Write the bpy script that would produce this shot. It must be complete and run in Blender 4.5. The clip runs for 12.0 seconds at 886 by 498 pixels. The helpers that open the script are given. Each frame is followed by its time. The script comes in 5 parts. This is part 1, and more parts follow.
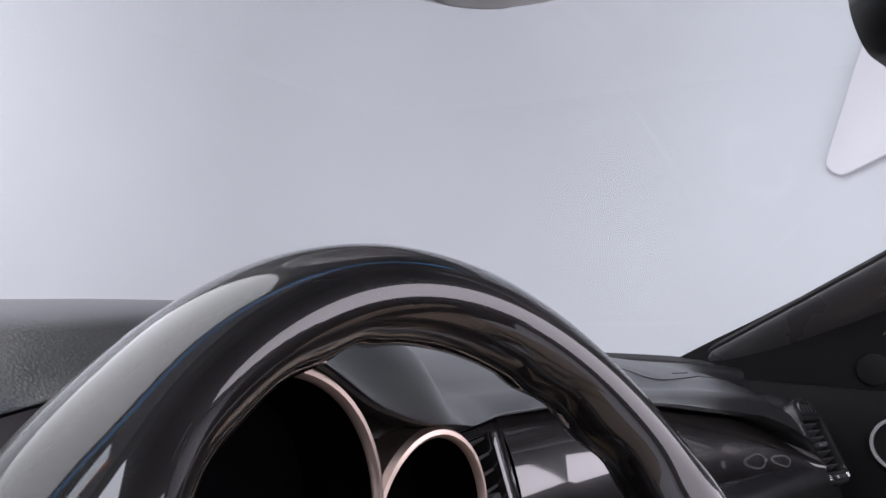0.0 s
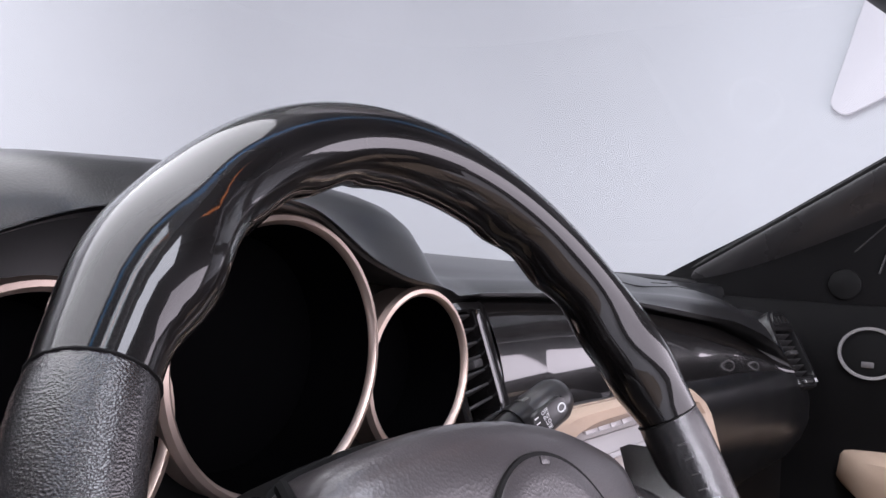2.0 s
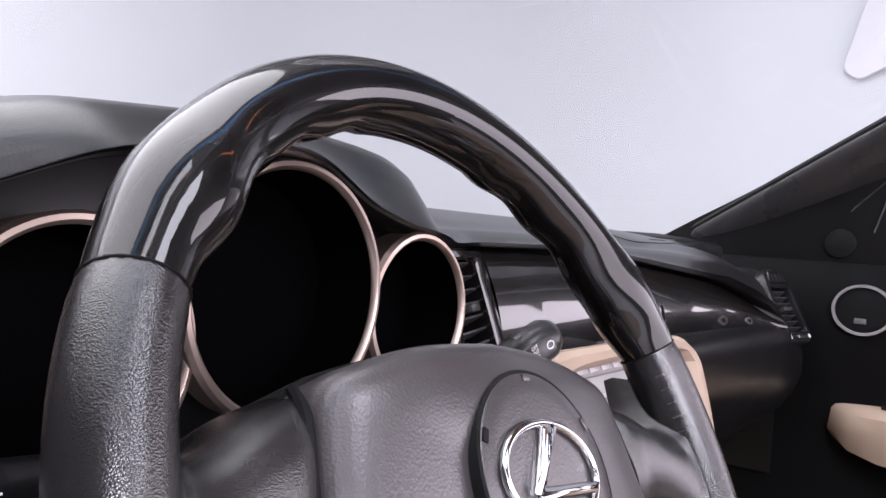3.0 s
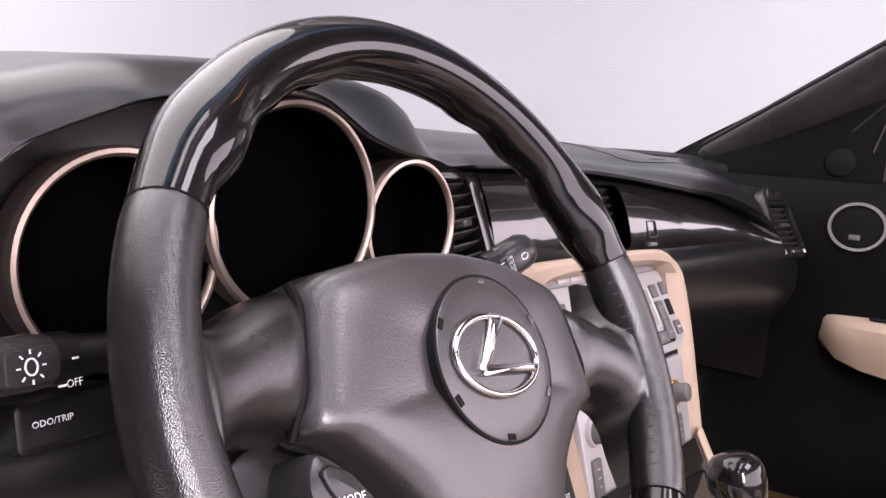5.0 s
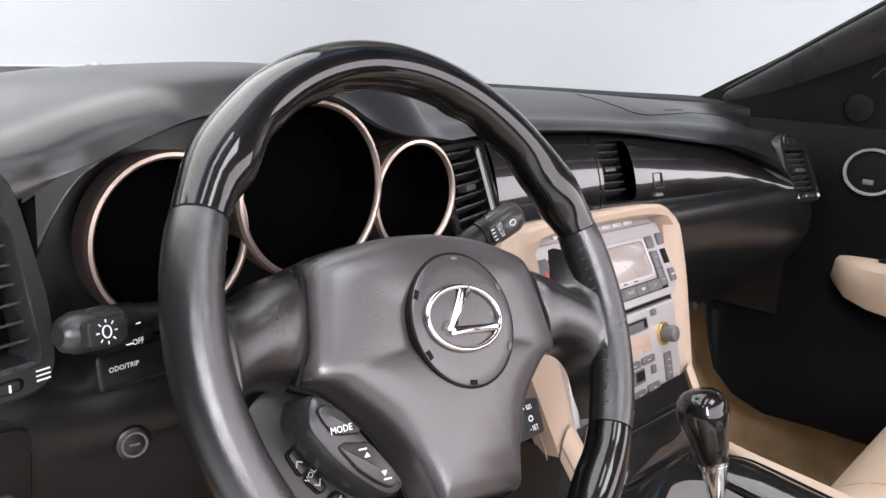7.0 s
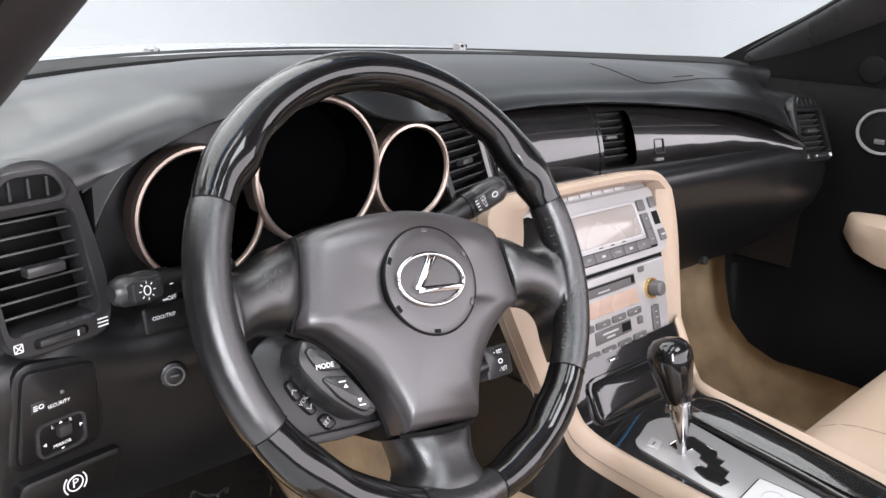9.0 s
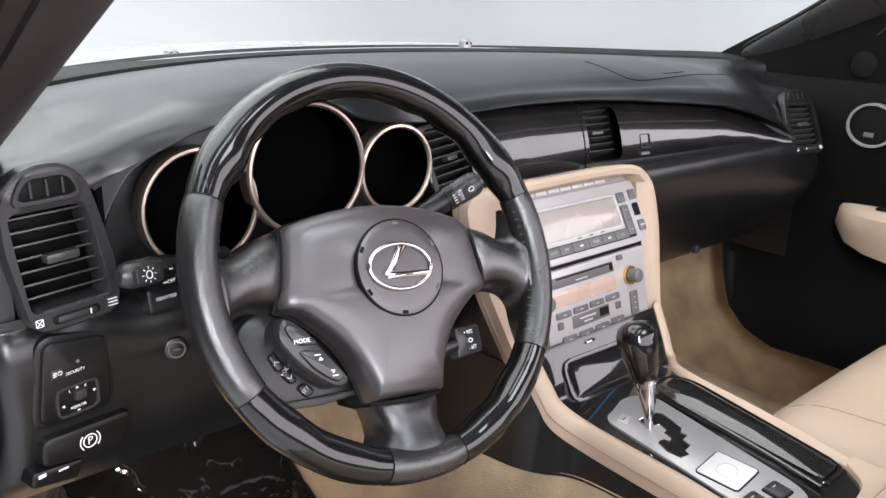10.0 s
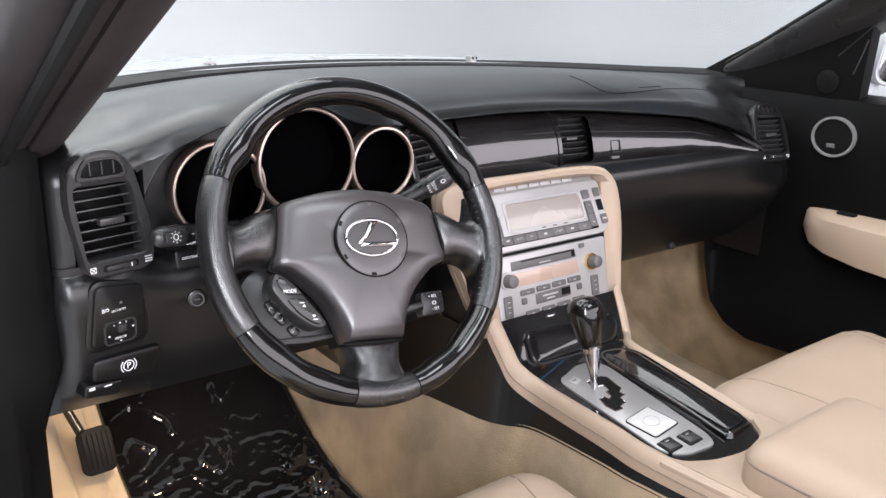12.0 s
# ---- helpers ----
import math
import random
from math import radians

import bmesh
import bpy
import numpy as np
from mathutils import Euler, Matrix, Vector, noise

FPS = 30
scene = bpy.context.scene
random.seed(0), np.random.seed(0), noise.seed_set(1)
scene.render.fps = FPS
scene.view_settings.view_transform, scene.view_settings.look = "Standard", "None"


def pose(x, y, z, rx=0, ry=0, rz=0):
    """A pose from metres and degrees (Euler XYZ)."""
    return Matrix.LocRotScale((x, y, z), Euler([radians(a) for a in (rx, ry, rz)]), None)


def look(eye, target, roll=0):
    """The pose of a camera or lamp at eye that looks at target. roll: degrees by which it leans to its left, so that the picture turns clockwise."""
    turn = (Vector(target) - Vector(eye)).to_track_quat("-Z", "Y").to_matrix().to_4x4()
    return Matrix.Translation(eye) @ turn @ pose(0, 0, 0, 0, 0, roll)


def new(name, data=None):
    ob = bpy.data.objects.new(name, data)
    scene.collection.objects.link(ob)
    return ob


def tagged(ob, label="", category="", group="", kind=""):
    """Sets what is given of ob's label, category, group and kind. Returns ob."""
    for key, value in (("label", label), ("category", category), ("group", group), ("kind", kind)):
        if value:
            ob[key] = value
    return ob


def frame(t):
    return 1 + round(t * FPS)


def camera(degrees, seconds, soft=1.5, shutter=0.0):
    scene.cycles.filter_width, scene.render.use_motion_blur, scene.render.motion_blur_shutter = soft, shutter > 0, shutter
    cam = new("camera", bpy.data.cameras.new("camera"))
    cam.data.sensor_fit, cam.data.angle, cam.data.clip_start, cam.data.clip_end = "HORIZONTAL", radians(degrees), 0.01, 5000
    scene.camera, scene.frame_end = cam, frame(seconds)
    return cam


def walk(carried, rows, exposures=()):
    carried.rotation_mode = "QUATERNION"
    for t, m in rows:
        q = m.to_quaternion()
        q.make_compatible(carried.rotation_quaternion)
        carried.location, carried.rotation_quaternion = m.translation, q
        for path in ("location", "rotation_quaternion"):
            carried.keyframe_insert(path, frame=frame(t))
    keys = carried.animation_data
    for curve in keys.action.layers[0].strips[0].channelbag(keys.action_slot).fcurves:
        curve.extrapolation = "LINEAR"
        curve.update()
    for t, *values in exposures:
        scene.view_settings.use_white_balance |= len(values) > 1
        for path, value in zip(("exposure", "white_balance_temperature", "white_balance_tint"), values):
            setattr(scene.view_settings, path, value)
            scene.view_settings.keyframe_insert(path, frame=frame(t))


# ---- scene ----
from mathutils.bvhtree import BVHTree

cam = camera(57.4, 12.0)
PATH = [
    (0, (-0.5646, 0.0168, 0.9524), (1.0653, 1.1586, 1.1517), 3.73),
    (0.5, (-0.5779, 0.0048, 0.9407), (1.0562, 1.1443, 1.1172), 3.32),
    (1, (-0.5852, -0.0049, 0.9350), (1.0523, 1.1361, 1.0631), 3.56),
    (1.5, (-0.5945, -0.0161, 0.9225), (1.0442, 1.1257, 1.0262), 3.36),
    (2, (-0.6089, -0.0281, 0.9156), (1.0295, 1.1175, 0.9728), 3.86),
    (2.5, (-0.6200, -0.0396, 0.9097), (1.0145, 1.1128, 0.9221), 3.98),
    (3, (-0.6313, -0.0522, 0.9055), (0.9986, 1.1064, 0.8726), 4.16),
    (5, (-0.6753, -0.1203, 0.9161), (0.9028, 1.0825, 0.6648), 4.31),
    (5.5, (-0.6846, -0.1388, 0.9265), (0.8720, 1.0781, 0.6165), 4.37),
    (6, (-0.6936, -0.1616, 0.9405), (0.8317, 1.0792, 0.5747), 4.21),
    (6.5, (-0.7051, -0.1828, 0.9552), (0.7954, 1.0737, 0.5431), 4.11),
    (7, (-0.7179, -0.2075, 0.9690), (0.7524, 1.0699, 0.5145), 3.84),
    (9, (-0.7473, -0.3270, 1.0188), (0.5840, 1.0431, 0.4269), 2.53),
    (9.5, (-0.7513, -0.3740, 1.0369), (0.5399, 1.0228, 0.4190), 2.23),
    (10, (-0.7553, -0.4153, 1.0464), (0.5058, 1.0046, 0.4190), 1.97),
    (10.5, (-0.7619, -0.4549, 1.0540), (0.4731, 0.9849, 0.4202), 2.01),
    (11, (-0.7751, -0.5039, 1.0614), (0.4375, 0.9555, 0.4292), 2.10),
    (11.5, (-0.7904, -0.5602, 1.0667), (0.4003, 0.9222, 0.4465), 2.08),
    (12, (-0.8041, -0.6069, 1.0727), (0.3712, 0.8917, 0.4621), 2.29),
]
LOOK = [(0, -0.3, 6050, 15), (3, 0.03, 6120, 19), (5, 0.15, 6480, 23), (5.5, 0.15, 6500, 22), (6.5, 0.17, 6380, 13), (9, 0.22, 6230, 8), (12, 0.11, 6200, 8)]
walk(cam, [(t, look(eye, target, roll)) for t, eye, target, roll in PATH], LOOK)

# ---- world and lights: a white photo studio ----
world = bpy.data.worlds.new("studio")
scene.world = world
world.use_nodes = True
world.node_tree.nodes["Background"].inputs[0].default_value = (0.9, 0.95, 1.0, 1)
world.node_tree.nodes["Background"].inputs[1].default_value = 0.12


def softbox(name, at, target, w, h, watts, colour=(1, 0.97, 0.95)):
    lamp = bpy.data.lights.new(name, "AREA")
    lamp.shape, lamp.size, lamp.size_y, lamp.energy, lamp.color = "RECTANGLE", w, h, watts, colour
    ob = new(name, lamp)
    ob.matrix_world = look(at, target)
    return ob


softbox("studio_softbox", (-2.0, 4.0, 5.9), (-2.0, 4.0, 0), 8.5, 8.4, 880)
softbox("studio_softbox", (-1.3, -0.9, 3.2), (-0.8, -0.8, 0), 0.35, 2.6, 20, (0.93, 0.97, 1.0))
softbox("studio_softbox", (0.1, -1.7, 3.2), (-0.3, 0.1, 0.8), 1.3, 0.8, 34, (0.96, 0.97, 1.0))
softbox("studio_softbox", (-2.0, -2.2, 2.0), (-0.4, 0.2, 0.8), 0.40, 1.7, 80, (0.98, 0.97, 1.0))
softbox("studio_softbox", (2.4, -3.5, 1.75), (2.4, 0, 1.75), 11.0, 2.2, 340, (1.0, 0.91, 0.94))
softbox("blue_strip_lamp", (0.5, -0.6, 6.05), (0.5, -0.6, 0), 13.0, 0.30, 22, (0.08, 0.45, 1.0))
softbox("amber_strip_lamp", (0.5, -2.0, 6.05), (0.5, -2.0, 0), 11.0, 0.10, 14, (1.0, 0.30, 0.08))
for x, watts in ((-0.50, 0.55), (0.30, 0.30)):
    softbox("footwell_lamp", (x, 0.42, 0.575), (x, 0.47, 0), 0.05, 0.03, watts, (1.0, 0.72, 0.48))
# added fill lights, out of view, only to brighten the far and right backdrop
softbox("backdrop_fill", (0.5, 3.6, 4.9), (2.5, 8.6, 2.0), 6.0, 1.0, 190, (0.94, 0.98, 1.0))
softbox("backdrop_fill", (5.0, 1.0, 4.9), (9.6, 2.0, 2.0), 1.0, 6.0, 215, (0.94, 0.98, 1.0))

# ---- materials ----


def material(name, colour, rough=0.5, metal=0.0, coat=0.0, grain=0.0, size=800.0, kind="noise", vary=0.12, spec=0.5, sheen=0.0, wear=0.08, wear_size=9.0):
    """A principled surface with fine relief and slow variation of tone and gloss."""
    m = bpy.data.materials.new(name)
    m.use_nodes = True
    nt = m.node_tree
    b = nt.nodes["Principled BSDF"]
    b.inputs["Metallic"].default_value = metal
    b.inputs["Specular IOR Level"].default_value = spec
    b.inputs["Coat Weight"].default_value = coat
    b.inputs["Coat Roughness"].default_value = 0.04
    b.inputs["Sheen Weight"].default_value = sheen
    pos = nt.nodes.new("ShaderNodeTexCoord")
    slow = nt.nodes.new("ShaderNodeTexNoise")
    slow.inputs["Scale"].default_value, slow.inputs["Detail"].default_value = wear_size, 6
    nt.links.new(pos.outputs["Object"], slow.inputs["Vector"])
    fine = nt.nodes.new("ShaderNodeTexVoronoi" if kind == "leather" else "ShaderNodeTexNoise")
    fine.inputs["Scale"].default_value = size
    nt.links.new(pos.outputs["Object"], fine.inputs["Vector"])
    value = fine.outputs["Distance"] if kind == "leather" else fine.outputs[0]
    ramp = nt.nodes.new("ShaderNodeMapRange")
    ramp.inputs["From Min"].default_value, ramp.inputs["From Max"].default_value = 0.3, 0.7
    ramp.inputs["To Min"].default_value, ramp.inputs["To Max"].default_value = 1 - vary, 1 + vary
    nt.links.new(slow.outputs[0], ramp.inputs["Value"])
    mix = nt.nodes.new("ShaderNodeMix")
    mix.data_type, mix.blend_type = "RGBA", "MULTIPLY"
    mix.inputs["Factor"].default_value = 1.0
    mix.inputs["A"].default_value = (*colour, 1)
    nt.links.new(ramp.outputs[0], mix.inputs["B"])
    nt.links.new(mix.outputs["Result"], b.inputs["Base Color"])
    gloss = nt.nodes.new("ShaderNodeMapRange")
    gloss.inputs["From Min"].default_value, gloss.inputs["From Max"].default_value = 0.3, 0.7
    gloss.inputs["To Min"].default_value, gloss.inputs["To Max"].default_value = max(rough - wear, 0.02), min(rough + wear, 1)
    nt.links.new(slow.outputs[0], gloss.inputs["Value"])
    nt.links.new(gloss.outputs[0], b.inputs["Roughness"])
    if grain:
        bump = nt.nodes.new("ShaderNodeBump")
        bump.inputs["Strength"].default_value, bump.inputs["Distance"].default_value = 1.0, grain
        nt.links.new(value, bump.inputs["Height"])
        nt.links.new(bump.outputs[0], b.inputs["Normal"])
        if kind == "leather":
            nt.links.new(bump.outputs[0], b.inputs["Coat Normal"])
    return m


def glass_material(name, tint=(0.96, 0.98, 0.97)):
    m = bpy.data.materials.new(name)
    m.use_nodes = True
    b = m.node_tree.nodes["Principled BSDF"]
    b.inputs["Base Color"].default_value = (*tint, 1)
    b.inputs["Transmission Weight"].default_value, b.inputs["Roughness"].default_value, b.inputs["IOR"].default_value = 1.0, 0.0, 1.2
    return m


def glow(name, colour, strength):
    m = bpy.data.materials.new(name)
    m.use_nodes = True
    b = m.node_tree.nodes["Principled BSDF"]
    b.inputs["Base Color"].default_value = (*colour, 1)
    b.inputs["Emission Color"].default_value, b.inputs["Emission Strength"].default_value = (*colour, 1), strength
    return m


DASH = material("dark_soft_vinyl", (0.006, 0.006, 0.0063), 0.30, grain=0.00004, size=1000, kind="leather", wear=0.01, spec=0.55)
HOOD = material("dark_grained_leather", (0.006, 0.006, 0.0063), 0.33, grain=0.00014, size=480, kind="leather", wear=0.03)
LEATHER = material("black_leather", (0.009, 0.0083, 0.0086), 0.25, grain=0.00009, size=1700, kind="leather", wear=0.03, spec=1.0, wear_size=20)
PAD = material("grained_pad_plastic", (0.030, 0.0260, 0.0272), 0.36, grain=0.00007, size=900, kind="leather", wear=0.04, spec=0.8)
PAD.node_tree.nodes["Principled BSDF"].inputs["Coat Weight"].default_value = 0.4
PAD.node_tree.nodes["Principled BSDF"].inputs["Coat Roughness"].default_value = 0.25
PLASTIC = material("black_plastic", (0.005, 0.0048, 0.005), 0.36, grain=0.00004, size=1500, spec=0.45)
DARK = material("deep_black_plastic", (0.003, 0.003, 0.003), 0.6, spec=0.15)
GREY = material("dark_grey_plastic", (0.024, 0.0232, 0.0235), 0.30, grain=0.00003, size=1500)
KEY = material("grey_key_plastic", (0.09, 0.085, 0.085), 0.42)
WOOD = material("black_lacquered_wood", (0.003, 0.0026, 0.0026), 0.35, coat=1.0, vary=0.35, wear=0.03, wear_size=30, spec=0.1)
GLOSS = material("black_lacquered_trim", (0.006, 0.0055, 0.0055), 0.25, coat=1.0, vary=0.3, wear=0.02, wear_size=20, spec=0.2)
GLOSS.node_tree.nodes["Principled BSDF"].inputs["Coat IOR"].default_value = 1.6
TAN = material("tan_leather", (0.345, 0.260, 0.195), 0.5, grain=0.00015, size=800, kind="leather", vary=0.05, spec=0.35)
CARPET = material("tan_carpet", (0.34, 0.255, 0.160), 0.95, grain=0.0016, size=420, vary=0.28, sheen=0.3, spec=0.1, wear_size=14)
PIPING = material("brown_stitched_piping", (0.20, 0.15, 0.115), 0.6)
KICK = material("pale_tan_vinyl", (0.74, 0.61, 0.43), 0.5, grain=0.0002, size=500, vary=0.06)
SILVER = material("silver_paint", (0.40, 0.385, 0.385), 0.36, metal=0.3, vary=0.04)
GATE = material("brushed_gate_metal", (0.34, 0.33, 0.33), 0.38, metal=0.6, vary=0.05)
SATIN = material("champagne_metal", (0.62, 0.50, 0.43), 0.42, metal=1.0, vary=0.05)
CHROME = material("chrome", (0.64, 0.635, 0.64), 0.14, metal=1.0, vary=0.02, wear=0.02)
BRASS = material("brass", (0.75, 0.5, 0.2), 0.25, metal=1.0)
SCREEN = material("unlit_lcd", (0.27, 0.235, 0.215), 0.25, coat=0.6, vary=0.03)
SCREEN_WHITE = material("silver_white_plastic", (0.45, 0.44, 0.44), 0.35, vary=0.03)
AMBER = material("unlit_amber_lcd", (0.37, 0.265, 0.215), 0.3, coat=0.6, vary=0.03)
BLACKGLASS = material("black_gauge_glass", (0.001, 0.001, 0.0012), 0.6, spec=0.01)
PILLAR = material("dark_brown_pillar_lining", (0.022, 0.017, 0.017), 0.5, grain=0.00004, size=1500, vary=0.15)
DOORBLACK = material("black_door_lining", (0.0032, 0.0031, 0.0032), 0.6, grain=0.00004, size=1500, spec=0.08)
VANE = material("dark_grey_vane_plastic", (0.035, 0.034, 0.034), 0.32, spec=0.6)
RED = material("red_print", (0.5, 0.03, 0.03), 0.4)
PRINT = material("pale_grey_print", (0.38, 0.37, 0.37), 0.5)
INK = material("white_print", (0.8, 0.8, 0.8), 0.5)
# darker than the pad: relief shade of the embossed letters, put into colour
EMBOSS_SHADE = material("emboss_shade", (0.010, 0.010, 0.010), 0.5)
TENT = material("dark_ceiling_paint", (0.02, 0.021, 0.023), 0.8, vary=0.05, wear_size=0.4)
DARKWALL = material("dark_studio_wall", (0.05, 0.05, 0.052), 0.9, vary=0.1, wear_size=0.8)
WALL = material("white_studio_paint", (0.62, 0.62, 0.635), 0.8, vary=0.03, wear_size=0.4)
PAINT = material("pearl_white_car_paint", (0.58, 0.60, 0.62), 0.3, coat=0.3, vary=0.02)
RUBBER = material("black_rubber", (0.007, 0.007, 0.007), 0.6, spec=0.25)
FILM = material("clear_wrapped_black_mat", (0.008, 0.0075, 0.0075), 0.10, coat=1.0, vary=0.3, spec=0.8)
GLASS = glass_material("clear_glass")

# ---- mesh helpers ----


def thing(name, m, label, category, group="", kind=""):
    ob = new(name)
    ob.empty_display_size = 0.05
    ob.matrix_world = m
    return tagged(ob, label, category, group, kind)


def part(name, bm, mat, parent=None, label="", smooth=True):
    """Links a bmesh as one mesh object under a thing or a part."""
    bmesh.ops.recalc_face_normals(bm, faces=bm.faces)
    me = bpy.data.meshes.new(name)
    bm.to_mesh(me)
    bm.free()
    me.materials.append(mat)
    if smooth:
        me.shade_smooth()
        me.set_sharp_from_angle(angle=radians(38))
    ob = new(name, me)
    if parent is not None:
        ob.parent = parent
    return tagged(ob, label)


def local(o, u, v):
    """A frame with its x axis along u, its y axis near v and its z axis towards the viewer's side."""
    u = Vector(u).normalized()
    v = Vector(v)
    v = (v - u * u.dot(v)).normalized()
    n = u.cross(v)
    m = Matrix.Identity(4)
    for i, a in enumerate((u, v, n)):
        m.col[i][:3] = a
    m.translation = o
    return m


def spline(pts, n=6, closed=False):
    """Points along a smooth curve through the given ones."""
    p = [np.array(q, float) for q in pts]
    out, k = [], len(p)
    for i in range(k if closed else k - 1):
        a, b, c, d = (p[(i + j) % k] if closed else p[min(max(i + j, 0), k - 1)] for j in (-1, 0, 1, 2))
        for s in np.linspace(0, 1, n, endpoint=False):
            out.append(0.5 * (2 * b + (c - a) * s + (2 * a - 5 * b + 4 * c - d) * s * s + (3 * b - 3 * c + d - a) * s**3))
    return out if closed else out + [p[-1]]


def loft(rows, around=False, cap=False):
    """A skin over rows of points; around: each row is a closed ring."""
    bm = bmesh.new()
    grid = [[bm.verts.new([float(c) for c in q]) for q in row] for row in rows]
    n = len(grid[0])
    for a, b in zip(grid, grid[1:]):
        for i in range(n if around else n - 1):
            j = (i + 1) % n
            bm.faces.new((a[i], a[j], b[j], b[i]))
    if cap:
        bm.faces.new(grid[0]), bm.faces.new(grid[-1])
    return bm


def tube(path, radius, seg=14, flat=1.0, up=(0, 0, 1), cap=True):
    """A round or oval bar along a path; radius: one number, or one a point."""
    path = [np.array(q, float) for q in path]
    rad = radius if isinstance(radius, (list, tuple)) else [radius] * len(path)
    rows, up = [], np.array(up, float)
    for i, q in enumerate(path):
        d = path[min(i + 1, len(path) - 1)] - path[max(i - 1, 0)]
        d /= np.linalg.norm(d)
        a = np.cross(up, d)
        a = a / np.linalg.norm(a) if np.linalg.norm(a) > 1e-6 else np.array((1.0, 0, 0))
        b = np.cross(d, a)
        rows.append([q + rad[i] * (a * math.cos(w) + flat * b * math.sin(w)) for w in np.linspace(0, 2 * math.pi, seg, endpoint=False)])
    return loft(rows, around=True, cap=cap)


def rrect(cx, cy, w, h, r, n=4):
    out = []
    for sx, sy, a in ((1, 1, 0), (-1, 1, 90), (-1, -1, 180), (1, -1, 270)):
        for k in range(n + 1):
            t = radians(a + 90 * k / n)
            out.append((cx + sx * (w / 2 - r) + r * math.cos(t), cy + sy * (h / 2 - r) + r * math.sin(t)))
    return out


def quad(pts, r, n=4):
    """A polygon with rounded corners (counter-clockwise)."""
    out, k = [], len(pts)
    for i in range(k):
        p, a, b = (np.array(pts[j % k], float) for j in (i, i - 1, i + 1))
        da, db = (a - p), (b - p)
        s = min(r, 0.45 * np.linalg.norm(da), 0.45 * np.linalg.norm(db))
        p1, p2 = p + da / np.linalg.norm(da) * s, p + db / np.linalg.norm(db) * s
        for t in np.linspace(0, 1, n + 1):
            out.append(tuple((1 - t) ** 2 * p1 + 2 * t * (1 - t) * p + t * t * p2))
    return out


def oval(cx, cy, a, b, n=40, a0=0, a1=360):
    return [(cx + a * math.cos(radians(w)), cy + b * math.sin(radians(w))) for w in np.linspace(a0, a1, n, endpoint=a1 - a0 < 360)]


def shrink(out, d):
    """The outline moved inwards by d."""
    p, k, res = [np.array(q, float) for q in out], len(out), []
    area = sum(p[i][0] * p[(i + 1) % k][1] - p[(i + 1) % k][0] * p[i][1] for i in range(k))
    sg = 1 if area > 0 else -1
    for i in range(k):
        t = p[(i + 1) % k] - p[i - 1]
        t = t / (np.linalg.norm(t) + 1e-12)
        res.append(tuple(p[i] + sg * d * np.array((-t[1], t[0]))))
    return res


def slab(out, z0, z1, bevel=0.001, dome=0.0):
    """A plate between z0 and z1 with a rounded upper edge; dome lifts its middle."""
    steps = [(0, z0), (0, z1 - bevel), (bevel * 0.3, z1 - bevel * 0.3), (bevel, z1)]
    rows = [[(x, y, z) for x, y in shrink(out, d)] for d, z in steps]
    bm = loft(rows, around=True)
    top = rows[-1]
    if dome:
        c = np.mean([q[:2] for q in top], 0)
        ring = [[(c[0] + (x - c[0]) * s, c[1] + (y - c[1]) * s, z1 + dome * (1 - s * s)) for x, y, _ in top] for s in (1, 0.8, 0.55, 0.25)]
        b2 = loft(ring, around=True)
        b2.faces.new([b2.verts[i] for i in range(len(b2.verts) - len(top), len(b2.verts))]) if not b2.verts.ensure_lookup_table() else None
        me = bpy.data.meshes.new("tmp")
        b2.to_mesh(me)
        b2.free()
        bm.from_mesh(me)
        bpy.data.meshes.remove(me)
        bmesh.ops.remove_doubles(bm, verts=bm.verts, dist=1e-6)
    else:
        bm.verts.ensure_lookup_table()
        bm.faces.new(bm.verts[-len(top):])
    bm.verts.ensure_lookup_table()
    bm.faces.new(bm.verts[:len(out)])
    return bm


def polar(out, c, n=64):
    """The outline seen from c, at n even angles."""
    res, p, k = [], [np.array(q, float) for q in out], len(out)
    c = np.array(c, float)
    for w in np.linspace(0, 2 * math.pi, n, endpoint=False):
        d, best = np.array((math.cos(w), math.sin(w))), 0
        for i in range(k):
            a, e = p[i] - c, p[(i + 1) % k] - p[i]
            det = d[0] * -e[1] + e[0] * d[1]
            if abs(det) < 1e-12:
                continue
            t, s = (a[0] * -e[1] + e[0] * a[1]) / det, (d[0] * a[1] - a[0] * d[1]) / det
            if t > best and -1e-9 <= s <= 1 + 1e-9:
                best = t
        res.append(tuple(c + d * best))
    return res


def ring(outer, inner, z0, z1, n=64, bevel=0.0015, c=None, inner_z=None):
    """A frame between two outlines."""
    c = np.mean(np.array(inner), 0) if c is None else c
    o, i = polar(outer, c, n), polar(inner, c, n)
    iz = z0 if inner_z is None else inner_z
    mk = lambda a, b, s, z: [(p[0] + (q[0] - p[0]) * s, p[1] + (q[1] - p[1]) * s, z) for p, q in zip(a, b)]
    rows = [mk(o, i, 0, z0), mk(o, i, 0, z1 - bevel), mk(o, i, 0.12, z1), mk(o, i, 0.88, z1), mk(o, i, 1, z1 - bevel), mk(o, i, 1, iz)]
    return loft(rows, around=True)


def block(cx, cy, cz, w, h, d, r=0.002):
    """A box with rounded edges, centred."""
    bm = bmesh.new()
    bmesh.ops.create_cube(bm, size=1)
    for q in bm.verts:
        q.co = Vector((cx + q.co.x * w, cy + q.co.y * h, cz + q.co.z * d))
    if r:
        bmesh.ops.bevel(bm, geom=bm.edges[:], offset=r, segments=2, affect="EDGES", profile=0.6)
    return bm


